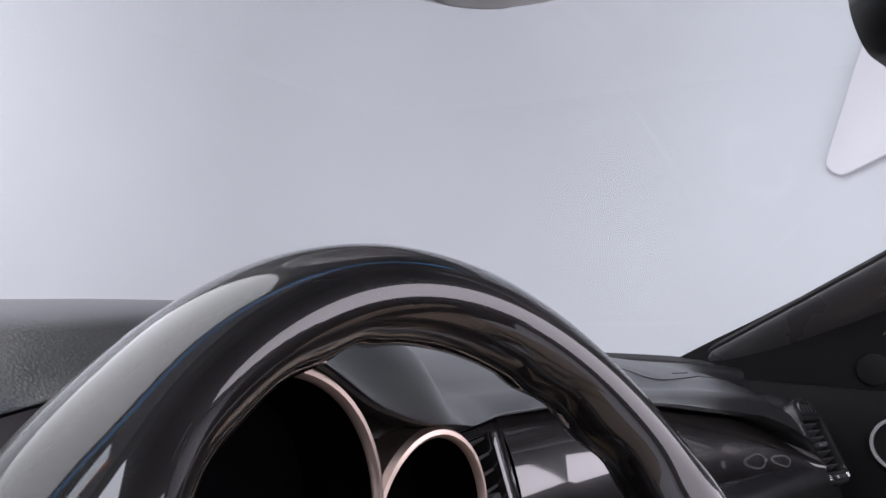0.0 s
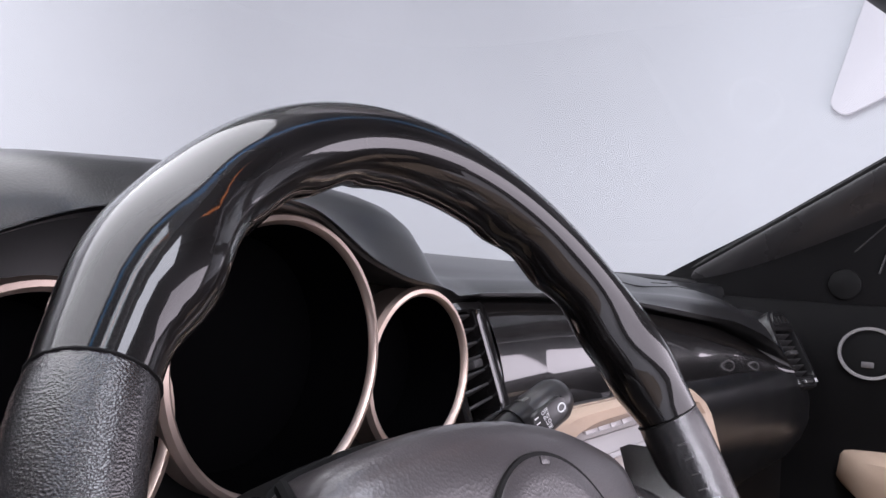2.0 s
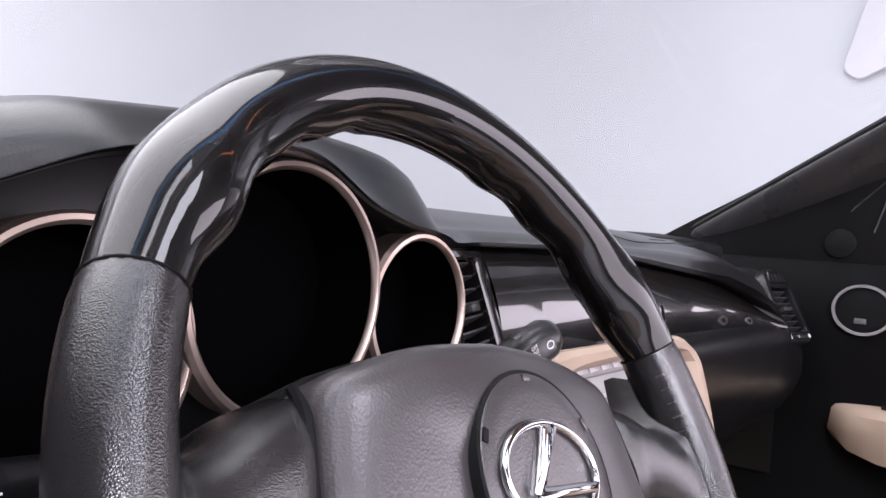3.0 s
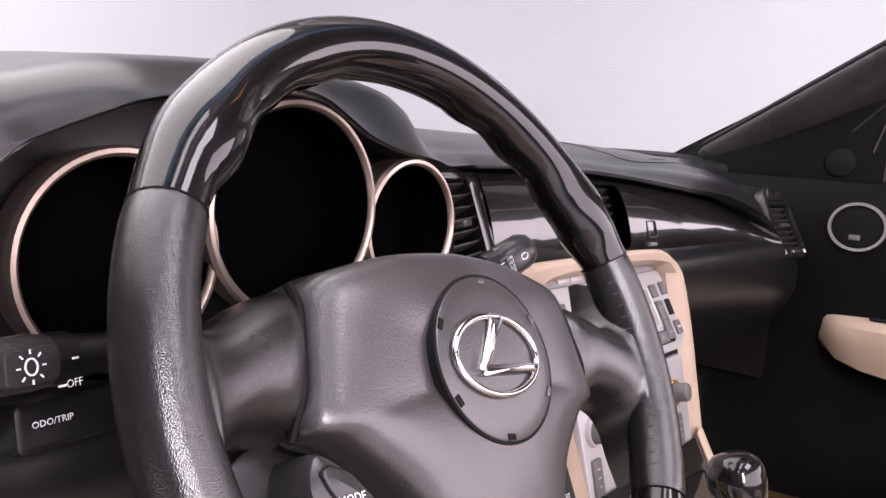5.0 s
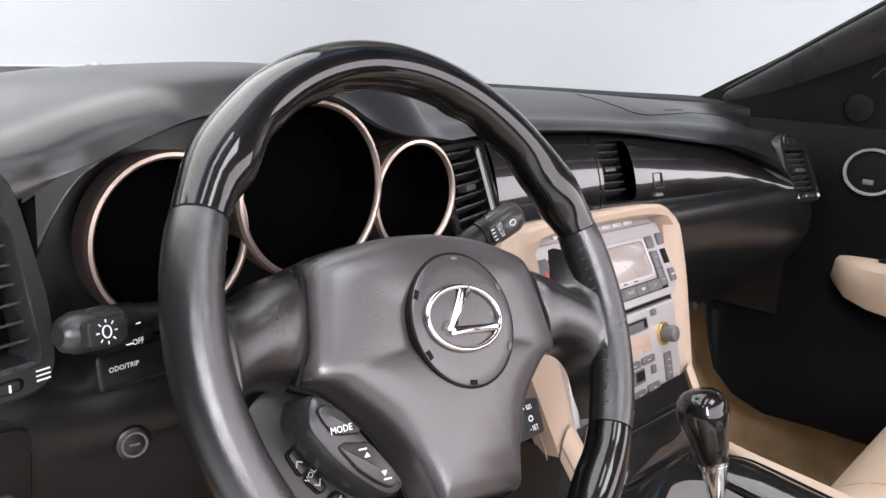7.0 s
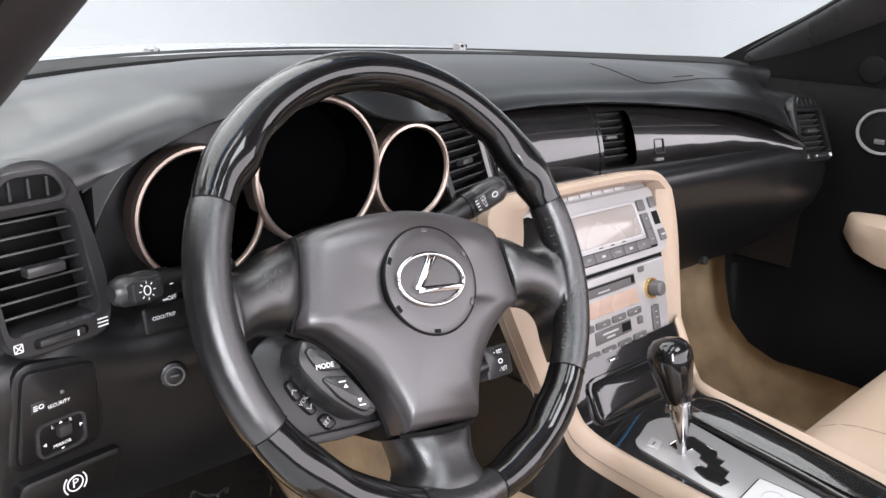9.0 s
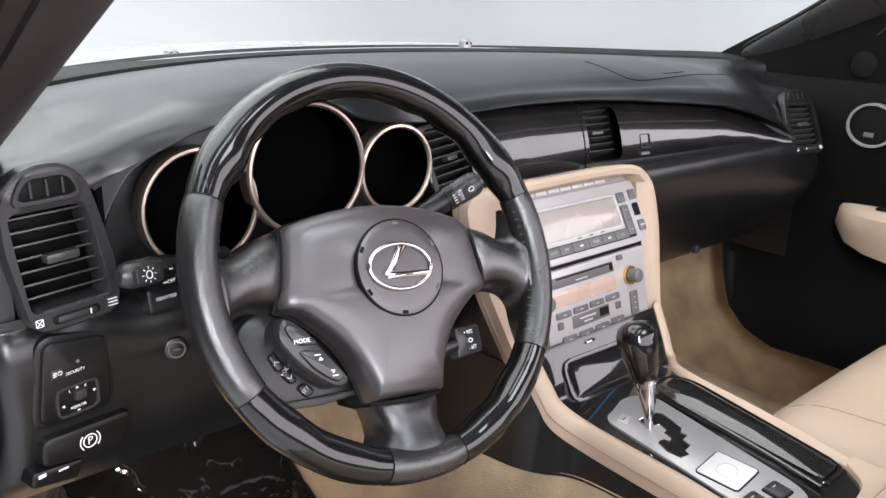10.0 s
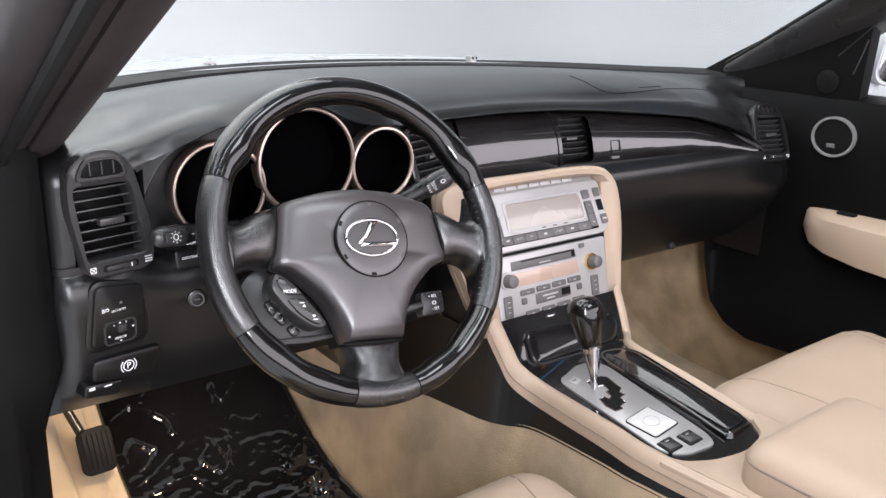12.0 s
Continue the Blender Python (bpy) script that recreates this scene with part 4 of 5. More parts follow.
part("off_bar", block(0.0125, -0.0095, -0.0004, 0.004, 0.0008, 0.0003, 0), INK, lp)
m = local((-0.513, 0.200, 0.790), (1, 0.1, 0), (0, 0.2, 1))
odo = thing("trip_button", m, "black trip meter button with white lettering", "button")
part("body", slab(rrect(0.010, 0, 0.052, 0.022, 0.004), -0.03, 0.0, 0.003), PLASTIC, odo)
writing("trip_text", "ODO/TRIP", 0.0040, (0.0, 0.001, 0.0), odo, INK, 0.0005)
m = local((-0.205, 0.1745, 0.841), (0.83, -0.15, 0.40), (-0.35, 0.30, 0.88))
wp = part("stalk_face", slab(rrect(0, 0, 0.028, 0.013, 0.004), -0.004, 0.0006, 0.001), GREY, right)
wp.matrix_local = right.matrix_world.inverted() @ m
for k, txt in enumerate(("OFF", "INT", "LO", "HI")):
    writing("wiper_text", txt, 0.0034, (-0.004, 0.0045 - 0.003 * k, 0.0006), wp, INK, 0.0003)
    part("wiper_bar", block(-0.0115, 0.0045 - 0.003 * k, 0.0009, 0.003, 0.0006, 0.0003, 0), INK, wp)
part("wiper_symbol", ring(oval(0.009, 0.0, 0.0034, 0.0026, 20), oval(0.009, 0, 0.0026, 0.0018, 20), 0.0004, 0.001, 24, 0.0001), INK, wp)
m = local((-0.285, 0.090, 0.726), (1, 0.1, 0.0), (0.0, 0.5, 0.87))
cr = thing("cruise_stalk", m, "dark grey cruise control stalk with white lettering", "stalk", "column stalks")
part("lever", tube([(-0.05, 0, -0.03), (-0.02, 0, -0.006), (0.0, 0, -0.004)], 0.007, 12), PLASTIC, cr)
part("paddle", slab(quad([(-0.004, -0.013), (0.030, -0.016), (0.036, 0.010), (0.004, 0.014)], 0.004), -0.012, 0.0, 0.002), GREY, cr)
writing("cruise_text", "+ RES", 0.005, (0.018, 0.006, 0.0), cr, INK, 0.0003, -6)
writing("cruise_text", "- SET", 0.005, (0.018, -0.009, 0.0), cr, INK, 0.0003, -6)
part("cruise_symbol", ring(oval(0.018, -0.002, 0.003, 0.0022, 16), oval(0.018, -0.002, 0.0022, 0.0014, 16), -0.0002, 0.0004, 20, 0.0001), INK, cr)

V = local((-0.59, 0.197, 0.80), (1, 0.22, 0), (0, -0.03, 1))
sw = thing("switch_panel", V, "black switch panel below the side vent with white lettering", "switch panel")
part("panel", slab(quad([(-0.033, -0.086), (0.025, -0.088), (0.027, -0.030), (-0.024, -0.021)], 0.008), -0.01, 0.003, 0.0008), DASH, sw)
part("panel_gap", slab(shrink(quad([(-0.033, -0.086), (0.025, -0.088), (0.027, -0.030), (-0.024, -0.021)], 0.008), -0.0012), -0.01, 0.0018, 0.0003), DARK, sw)
part("panel_bed", slab(shrink(quad([(-0.033, -0.086), (0.025, -0.088), (0.027, -0.030), (-0.024, -0.021)], 0.008), -0.006), -0.012, 0.0012, 0.0025), DASH, sw)
part("security_lamp", slab(oval(0.001, -0.043, 0.0016, 0.0016, 12), 0.002, 0.0036, 0.0005), KEY, sw)
writing("security_text", "SECURITY", 0.0036, (-0.002, -0.0505, 0.003), sw, INK, 0.0004)
part("beam_key", slab(rrect(-0.0165, -0.047, 0.010, 0.008, 0.001), 0.002, 0.0044, 0.0006), GREY, sw)
part("beam_symbol", ring(oval(-0.0147, -0.047, 0.0019, 0.0017, 14), oval(-0.0147, -0.047, 0.0014, 0.0012, 14), 0.0036, 0.0048, 20, 0.0001), INK, sw)
for k in range(3):
    part("beam_ray", block(-0.0187, -0.0485 + 0.0014 * k, 0.0046, 0.003, 0.0006, 0.0003, 0), INK, sw)
part("mirror_frame", ring(rrect(-0.002, -0.074, 0.036, 0.026, 0.006), rrect(-0.002, -0.074, 0.031, 0.022, 0.004), 0.001, 0.0046, 48, 0.0008), GREY, sw)
part("mirror_knob", block(-0.001, -0.070, 0.005, 0.009, 0.008, 0.006, 0.001), GREY, sw)
writing("mirror_text", "MIRROR", 0.0036, (-0.002, -0.081, 0.003), sw, INK, 0.0004)
writing("mirror_text", "L", 0.0034, (-0.008, -0.066, 0.003), sw, INK, 0.0004)
writing("mirror_text", "R", 0.0034, (0.005, -0.0655, 0.003), sw, INK, 0.0004)
for x, y, a in ((-0.014, -0.077, 180), (0.012, -0.072, 0), (-0.002, -0.0645, 90), (-0.002, -0.0845, 270)):
    bm = bmesh.new()
    bm.faces.new([bm.verts.new((x + 0.0016 * math.cos(radians(a + t)), y + 0.0016 * math.sin(radians(a + t)), 0.0036)) for t in (0, 120, 240)])
    part("mirror_arrow", bm, INK, sw)
pb = thing("parking_brake_release", V @ pose(-0.009, -0.114, 0.006), "black parking brake release lever with a white symbol", "lever")
part("lever", slab(quad([(-0.028, -0.008), (0.040, -0.020), (0.052, 0.012), (-0.026, 0.016)], 0.008), -0.03, 0.0, 0.004), PLASTIC, pb)
part("brake_symbol", ring(oval(0.012, 0, 0.0062, 0.0062, 24), oval(0.012, 0, 0.0053, 0.0053, 24), -0.0004, 0.0005, 28, 0.0001), INK, pb)
for s in (0, 180):
    arc = [(0.012 + 0.0085 * math.cos(radians(a + s)), 0.0085 * math.sin(radians(a + s)), 0.0003) for a in np.linspace(-45, 45, 9)]
    part("brake_arc", tube(arc, 0.0005, 5), INK, pb)
writing("brake_text", "P", 0.010, (0.012, 0, 0.0), pb, INK, 0.0004)
br = thing("bonnet_release", V @ pose(-0.028, -0.131, 0.004), "small black bonnet release lever with white marks", "lever")
part("lever", slab(quad([(-0.018, -0.006), (0.020, -0.014), (0.026, 0.002), (-0.016, 0.008)], 0.004), -0.02, 0.0, 0.003), PLASTIC, br)
part("release_mark", block(-0.009, 0.003, 0.0002, 0.006, 0.003, 0.0004, 0), INK, br)
part("release_mark", block(0.008, 0.001, 0.0002, 0.008, 0.0014, 0.0004, 0), INK, br)
key = thing("ignition_lock", local((-0.5065, 0.205, 0.741), (1, -0.2, 0), (0, 0.1, 1)), "black ignition lock with a silver face", "ignition lock")
part("barrel", slab(oval(0, 0, 0.0105, 0.0105, 28), -0.01, 0.004, 0.002), PLASTIC, key)
part("face", ring(oval(0, 0, 0.0078, 0.0078, 28), oval(0, 0, 0.0062, 0.0062, 28), 0.002, 0.0048, 32, 0.0006), KEY, key)
part("slot", block(0, 0, 0.0042, 0.006, 0.0012, 0.001, 0), KEY, key)

# ---- centre stack ----
S = local((0.0, 0.195, 0.787), (1, 0, 0), (0, 0.27, 0.963))
stack = thing("centre_stack", S, "silver centre stack with grey keys in a tan leather surround", "centre stack")
curve_r = spline([(0.0, 0.044), (0.08, 0.044), (0.125, 0.040), (0.150, 0.026), (0.163, 0.0), (0.163, -0.05), (0.153, -0.11), (0.144, -0.16), (0.142, -0.19)], 5)
curve_l = spline([(0.0, 0.044), (0.09, 0.044), (0.150, 0.042), (0.176, 0.030), (0.177, 0.0), (0.168, -0.055), (0.147, -0.122), (0.134, -0.16), (0.128, -0.19)], 5)
for s, edge_line, inner in ((-1, curve_l, (0, 0.120, 0.090)), (1, curve_r, (0, 0.129, 0.118))):
    rows = []
    for i, (x, y) in enumerate(edge_line):
        t = i / (len(edge_line) - 1)
        inx, iny = np.interp(t, (0, 0.45, 1), inner), np.interp(t, (0, 0.40, 0.5, 1), (0.030, 0.028, 0.005, -0.19))
        rows.append([(s * (x - 0.002), y + 0.001, -0.022), (s * x, y, -0.012), (s * (x * 0.97 + inx * 0.03), y * 0.97 + iny * 0.03, 0.003), (s * (x * 0.7 + inx * 0.3), y * 0.7 + iny * 0.3, 0.009), (s * (x * 0.3 + inx * 0.7), y * 0.3 + iny * 0.7, 0.008), (s * inx, iny, -0.001), (s * inx, iny, -0.02)])
    part("leather_surround", loft(rows), TAN, stack, "tan leather surround")
    part("stack_flank", loft([[(s * (x - 0.003), y, -0.02), (s * (x - 0.003), y, -0.05), (s * (x - 0.006), y, -0.09)] for x, y in edge_line]), PLASTIC, stack, "black stack side")
    part("surround_seam", tube([(s * (x + 0.0004), y, -0.010) for x, y in edge_line], 0.0009, 5), PIPING, stack)
K = local((0, 0.197, 0.787), (1, 0, 0), (0, 0.49, 0.87))
climate = thing("climate_panel", K, "silver climate control panel with grey keys and a beige display", "climate panel")
part("panel", slab(quad([(-0.112, -0.061), (0.112, -0.061), (0.127, -0.050), (0.128, 0.022), (-0.128, 0.022), (-0.127, -0.050)], 0.010), -0.03, 0.0, 0.002), SILVER, climate, "silver panel")
part("display", slab(quad([(-0.070, -0.0335), (0.079, -0.0335), (0.078, 0.004), (-0.068, 0.004)], 0.002, 2), -0.004, 0.0008, 0.0003), SCREEN, climate, "unlit beige display")
part("display_frame", ring(quad([(-0.074, -0.0375), (0.083, -0.0375), (0.081, 0.008), (-0.072, 0.008)], 0.003), quad([(-0.070, -0.0335), (0.079, -0.0335), (0.078, 0.004), (-0.068, 0.004)], 0.002, 2), -0.002, 0.0022, 96, 0.0005), SILVER, climate)


def keys(parent, places, w, h, name="key", z=0.0, mat=None):
    for x, y in places:
        part(name, slab(rrect(x, y, w, h, 0.0016, 2), z - 0.003, z + 0.0026, 0.0008), mat or KEY, parent)


rows = [[(x, 0.022, -0.0005), (x, 0.030, -0.004), (x, 0.036, -0.009)] for x in np.linspace(-0.118, 0.118, 5)]
part("top_bevel", loft(rows), SILVER, climate)
for k in range(7):
    part("top_key", block(-0.068 + 0.0222 * k, 0.029, -0.002, 0.0205, 0.0085, 0.004, 0.001), SILVER, climate)
part("key_gutter", slab(quad([(-0.103, -0.053), (0.103, -0.053), (0.101, -0.0395), (-0.101, -0.0395)], 0.003, 2), -0.003, 0.0006, 0.0003), DARK, climate)
for x, wide_, txt in ((-0.0805, 0.018, ""), (-0.0593, 0.0225, "AUTO"), (-0.0360, 0.0225, "OFF"), (-0.0090, 0.030, ""), (0.0190, 0.0245, "MODE"), (0.0450, 0.0255, ""), (0.0720, 0.027, "A/C")):
    part("climate_key", slab(rrect(x, -0.0462, wide_, 0.0115, 0.001, 2), -0.002, 0.0026, 0.0007), KEY, climate)
    if txt:
        writing("key_text", txt, 0.0042, (x, -0.0462, 0.0026), climate, PRINT, 0.0003)
    else:
        part("key_label", block(x, -0.0462, 0.0029, 0.006, 0.0026, 0.0003, 0), PRINT, climate)
for s in (-1, 1):
    keys(climate, [(s * 0.0925, 0.0005)], 0.0145, 0.0135, "side_key")
    part("rocker_key", slab(quad([(s * 0.085, -0.050), (s * 0.100, -0.050), (s * 0.099, -0.010), (s * 0.085, -0.010)][::s], 0.002), -0.002, 0.0036, 0.001), KEY, climate)
    part("rocker_gap", block(s * 0.0922, -0.030, 0.0037, 0.0135, 0.0005, 0.0003, 0), DARK, climate)
    for v, t in ((-0.017, 1), (-0.043, -1)):
        part("rocker_mark", block(s * 0.0922, v, 0.0038, 0.004, 0.0008, 0.0003, 0), PRINT, climate)
    if s > 0:
        keys(climate, [(0.1165, 0.0015)], 0.0125, 0.0135, "side_key")
        part("socket", slab(rrect(0.117, -0.0185, 0.0125, 0.017, 0.001, 2), -0.002, 0.0008, 0.0003), DARK, climate)
        keys(climate, [(0.1175, -0.0405)], 0.0125, 0.0145, "side_key")
        part("key_label", block(0.1175, -0.0405, 0.0029, 0.008, 0.0018, 0.0003, 0), PRINT, climate)
    else:
        keys(climate, [(-0.1115, -0.006)], 0.016, 0.030, "hazard_key")
        bm = bmesh.new()
        bm.faces.new([bm.verts.new((-0.1110 + a, -0.008 + b, 0.0030)) for a, b in ((-0.0065, -0.006), (0.0065, -0.006), (0, 0.006))])
        part("hazard_mark", bm, RED, climate, "red triangle")
for x in (-0.008, 0.014, 0.036):
    part("vent_slit", block(x, -0.0365, 0.0023, 0.007, 0.0012, 0.0004, 0), DARK, climate)

R = local((0, 0.146, 0.644), (1, 0, 0), (0, 0.25, 0.97))
radio = thing("car_radio", R, "silver car radio with an amber display, grey keys and knobs", "car radio")
part("panel_gap", slab(rrect(0, 0.089, 0.235, 0.012, 0.001, 2), -0.03, -0.006, 0.0003), DARK, radio)
part("panel", slab(quad([(-0.106, -0.008), (0.110, -0.008), (0.112, 0.086), (-0.112, 0.086)], 0.004), -0.03, 0.0, 0.002), SILVER, radio, "silver panel")
part("disc_slot", slab(quad([(-0.080, 0.0645), (0.047, 0.0645), (0.045, 0.0775), (-0.080, 0.0775)], 0.001, 2), -0.002, 0.0008, 0.0003), KEY, radio, "grey disc slot")
part("slot_mouth", block(-0.012, 0.0755, 0.001, 0.100, 0.0018, 0.0008, 0), DARK, radio)
part("slot_end", block(0.041, 0.0715, 0.001, 0.006, 0.009, 0.0007, 0), DARK, radio)
part("slot_label", block(-0.016, 0.0683, 0.001, 0.022, 0.0014, 0.0004, 0), PRINT, radio)
part("display", slab(quad([(-0.079, 0.0415), (0.051, 0.0415), (0.047, 0.0605), (-0.080, 0.0605)], 0.001, 2), -0.002, 0.0008, 0.0003), AMBER, radio, "unlit amber display")
for x, m_ in ((-0.0905, SILVER), (0.077, BRASS)):
    part("knob_ring", ring(oval(x, 0.053, 0.0125, 0.0125, 32), oval(x, 0.053, 0.0095, 0.0095, 32), 0.0, 0.004, 40, 0.001), m_, radio)
    part("knob", slab(oval(x, 0.053, 0.0092, 0.0092, 28), 0.0, 0.017, 0.003), KEY, radio, "grey knob")
keys(radio, [(-0.0925, 0.0165), (0.0805, 0.0165)], 0.0145, 0.030, "tall_key")
for x in (-0.0925, 0.0805):
    for v in (0.0095, 0.0165, 0.0235):
        part("key_mark", block(x, v, 0.0029, 0.005, 0.0009, 0.0003, 0), PRINT, radio)
row3 = [(-0.049, 0.0005), (-0.018, 0.0005), (0.013, 0.001), (0.044, 0.002)]
row1 = [(-0.055, 0.0315), (-0.024, 0.032), (0.007, 0.0325), (0.038, 0.033)]
keys(radio, row1, 0.026, 0.0078, "radio_key")
keys(radio, row3, 0.025, 0.0085, "radio_key")
for x, y in row1 + row3:
    part("key_mark", block(x, y, 0.0029, 0.005, 0.0012, 0.0003, 0), PRINT, radio)
keys(radio, [(-0.0625, 0.0195), (0.0475, 0.0205)], 0.009, 0.009, "radio_key")
keys(radio, [(0.0595, 0.0795)], 0.0105, 0.0065, "radio_key")
part("tape_door", slab(quad([(-0.040, 0.0105), (0.030, 0.0115), (0.029, 0.0265), (-0.040, 0.0255)], 0.001, 2), -0.002, 0.001, 0.0004), KEY, radio, "grey tape door")
part("tape_mouth", block(0.019, 0.0195, 0.0012, 0.017, 0.010, 0.0006, 0), DARK, radio)
for k in range(2):
    part("tape_label", block(-0.012, 0.0205 - 0.005 * k, 0.0013, 0.030 - 0.014 * k, 0.0022, 0.0004, 0), PRINT, radio)

# ---- centre console ----
C = local((-0.05, -0.05, 0.5735), (1, 0, 0.17), (0, 1, -0.02))
A = local((0, 0.122, 0.612), (1, 0, 0), (0, 0.55, 0.83))
console = thing("centre_console", pose(0, 0, 0), "tan-sided centre console with black lacquered top", "centre console")
on = lambda f, x, y, z=0.0: np.array(f @ Vector((x, y, z)))
LEFT = spline([on(C, -0.030, -0.24), on(C, -0.036, -0.17), on(C, -0.041, -0.06), on(C, -0.036, 0.0), on(C, -0.030, 0.115), on(A, -0.098, -0.030), on(A, -0.106, 0.0), on(A, -0.112, 0.040)], 6)
RIGHT = spline([on(C, 0.060, -0.24), on(C, 0.070, -0.17), on(C, 0.088, -0.08), on(C, 0.103, 0.0), on(C, 0.121, 0.115), on(A, 0.106, -0.030), on(A, 0.112, 0.0), on(A, 0.118, 0.040)], 6)
part("lacquered_top", loft([[p + (q - p) * s for s in np.linspace(0, 1, 9)] for p, q in zip(LEFT, RIGHT)]), GLOSS, console, "black lacquered console top")
for s, edge_, wide in ((-1, LEFT, 0.018), (1, RIGHT, 0.018)):
    sec = [(0.0, -0.006), (0.0, 0.003), (0.003, 0.0065), (wide * 0.5, 0.008), (wide * 0.82, 0.004), (wide, -0.005), (wide + 0.002, -0.015), (wide + 0.002, -0.022)]
    rows = [[p + np.array((s * a, 0, b)) for a, b in sec] for p in edge_]
    part("leather_rail", loft(rows), TAN, console, "tan leather rail")
    cord = [p + np.array((s * (wide + 0.0015), 0, -0.008)) for p in edge_]
    part("rail_seam", tube(cord, 0.0009, 5), PIPING, console)
    low = lambda y: float(np.interp(y, (-0.30, -0.13, -0.06, 0.09, 0.27, 0.50), (0.545, 0.536, 0.529, 0.511, 0.496, 0.434)))
    path = [p + np.array((s * wide, 0, -0.017)) for p in edge_] + [edge_[-1] + np.array((s * (wide + 0.01), k * 0.1, -0.017)) for k in (1, 2, 3.5)]
    rows = [[p, p + np.array((s * 0.004, 0, (low(p[1]) - p[2]) * 0.5)), np.array((p[0] + s * 0.010, p[1], low(p[1])))] for p in path]
    part("side_panel", loft(rows), PLASTIC, console, "black side panel")
    rows = [[np.array((p[0] + s * 0.009, p[1], low(p[1]) + 0.004)), np.array((p[0] + s * 0.02, p[1], 0.40)), np.array((p[0] + s * 0.04, p[1], 0.30)), np.array((p[0] + s * 0.08, p[1], 0.22))] for p in path + [path[-1] + np.array((0, 0.25, 0))]]
    part("tunnel_carpet", loft(rows), CARPET, console, "tan tunnel carpet")

rear = [(-0.058, -0.080), (-0.043, -0.080), (-0.036, -0.100), (-0.011, -0.122), (0.026, -0.137), (0.066, -0.132), (0.084, -0.105), (0.102, -0.105), (0.100, -0.21), (-0.050, -0.21)]
part("rear_rail", slab(quad(rear[::-1], 0.012), -0.03, 0.0075, 0.004), TAN, console, "tan leather rear rail").matrix_local = C
gate = thing("shift_gate", C, "silver shift gate plate with a zigzag slot", "gear selector")
plate_out = quad([(-0.036, -0.072), (-0.020, -0.092), (0.018, -0.104), (0.028, -0.085), (0.064, 0.108), (0.050, 0.132), (0.022, 0.138), (-0.010, 0.126)], 0.014)
part("plate", slab(plate_out, -0.002, 0.0024, 0.001), GATE, gate, "satin silver plate")
slot = [(0.0130, 0.0959), (0.0345, 0.0933), (0.0401, 0.0831), (0.0331, 0.0522), (0.0245, 0.0476), (0.0240, 0.0385), (0.0152, 0.0385), (0.0118, 0.0270), (0.0007, 0.0259), (-0.0020, 0.0197), (-0.0115, 0.0226), (-0.0119, 0.0392), (-0.0060, 0.0553), (0.0028, 0.0554), (0.0034, 0.0472), (0.0092, 0.0486), (0.0126, 0.0604), (0.0176, 0.0609), (0.0221, 0.0739), (0.0090, 0.0800)]
part("slot", slab(slot[::-1], 0.0015, 0.0028, 0.0002), DARK, gate, "black zigzag slot")
part("slot_edge", tube([(x, y, 0.0027) for x, y in slot + slot[:1]], 0.0008, 6), CHROME, gate)
part("override_cap", slab(quad([(-0.002, 0.100), (0.012, 0.104), (0.012, 0.118), (-0.004, 0.114)], 0.002), 0.001, 0.0034, 0.0006), SILVER, gate)
part("cap_mark", block(0.004, 0.109, 0.0036, 0.006, 0.001, 0.0004, 0), DARK, gate)
sq = thing("square_switch", C @ pose(0.0005, -0.024, 0.0024), "square silver-white push lid on the gate plate", "push lid")
part("frame", ring(rrect(0, 0, 0.044, 0.050, 0.004), rrect(0, 0, 0.041, 0.047, 0.003), -0.002, 0.0012, 48, 0.0004), DARK, sq)
part("lid", slab(rrect(0, 0, 0.041, 0.047, 0.003), -0.002, 0.0022, 0.0012), SCREEN_WHITE, sq, "silver-white lid")
part("lid_ring", ring(oval(0, 0, 0.011, 0.011, 32), oval(0, 0, 0.0098, 0.0098, 32), 0.001, 0.0026, 40, 0.0002), SILVER, sq)
for x, y in ((-0.0205, -0.068), (0.0065, -0.0755)):
    hs = thing("seat_heater_switch", C @ pose(x, y, 0.002, 0, 0, -6), "black rocker seat heater switch", "switch", "seat heater switches")
    part("housing", slab(rrect(0, 0, 0.022, 0.024, 0.003), -0.003, 0.001, 0.0006), DARK, hs)
    part("rocker", slab(rrect(0, 0, 0.018, 0.020, 0.002), 0.0, 0.004, 0.0015), GREY, hs)
    part("rocker_mark", block(0, 0.004, 0.0042, 0.004, 0.0012, 0.0004, 0), PRINT, hs)

tray = thing("console_tray", C @ pose(0, 0, 0.003), "black lacquered oddments lid beside the shift gate", "tray")
tr_out = quad([(0.042, -0.104), (0.079, -0.106), (0.116, 0.092), (0.109, 0.116), (0.080, 0.132), (0.069, 0.114)], 0.010)
part("rim", ring(shrink(tr_out, -0.003), shrink(tr_out, 0.0015), -0.010, 0.0022, 96, 0.001, (0.078, 0.01), -0.012), GLOSS, tray)
part("lid_gap", slab(shrink(tr_out, 0.0008), -0.012, -0.001, 0.0003), DARK, tray)
part("lid", slab(shrink(tr_out, 0.0028), -0.010, 0.0042, 0.0030, 0.0045), GLOSS, tray, "smooth black lacquered lid")
part("edge_rail", tube(spline([(0.0375, -0.104, 0.0005), (0.052, -0.03, 0.0005), (0.0655, 0.06, 0.0005), (0.0745, 0.118, 0.0005)], 6), 0.0026, 8), GLOSS, tray, "narrow lacquered edge rail")
ash = thing("ashtray_lid", A, "glossy dark ashtray lid below the radio", "ashtray lid")
lid_out = quad([(-0.080, -0.028), (0.082, -0.034), (0.100, -0.018), (0.097, 0.012), (-0.076, 0.016)], 0.012)
part("frame", ring(shrink(lid_out, -0.004), lid_out, -0.004, 0.0032, 96, 0.001), GLOSS, ash)
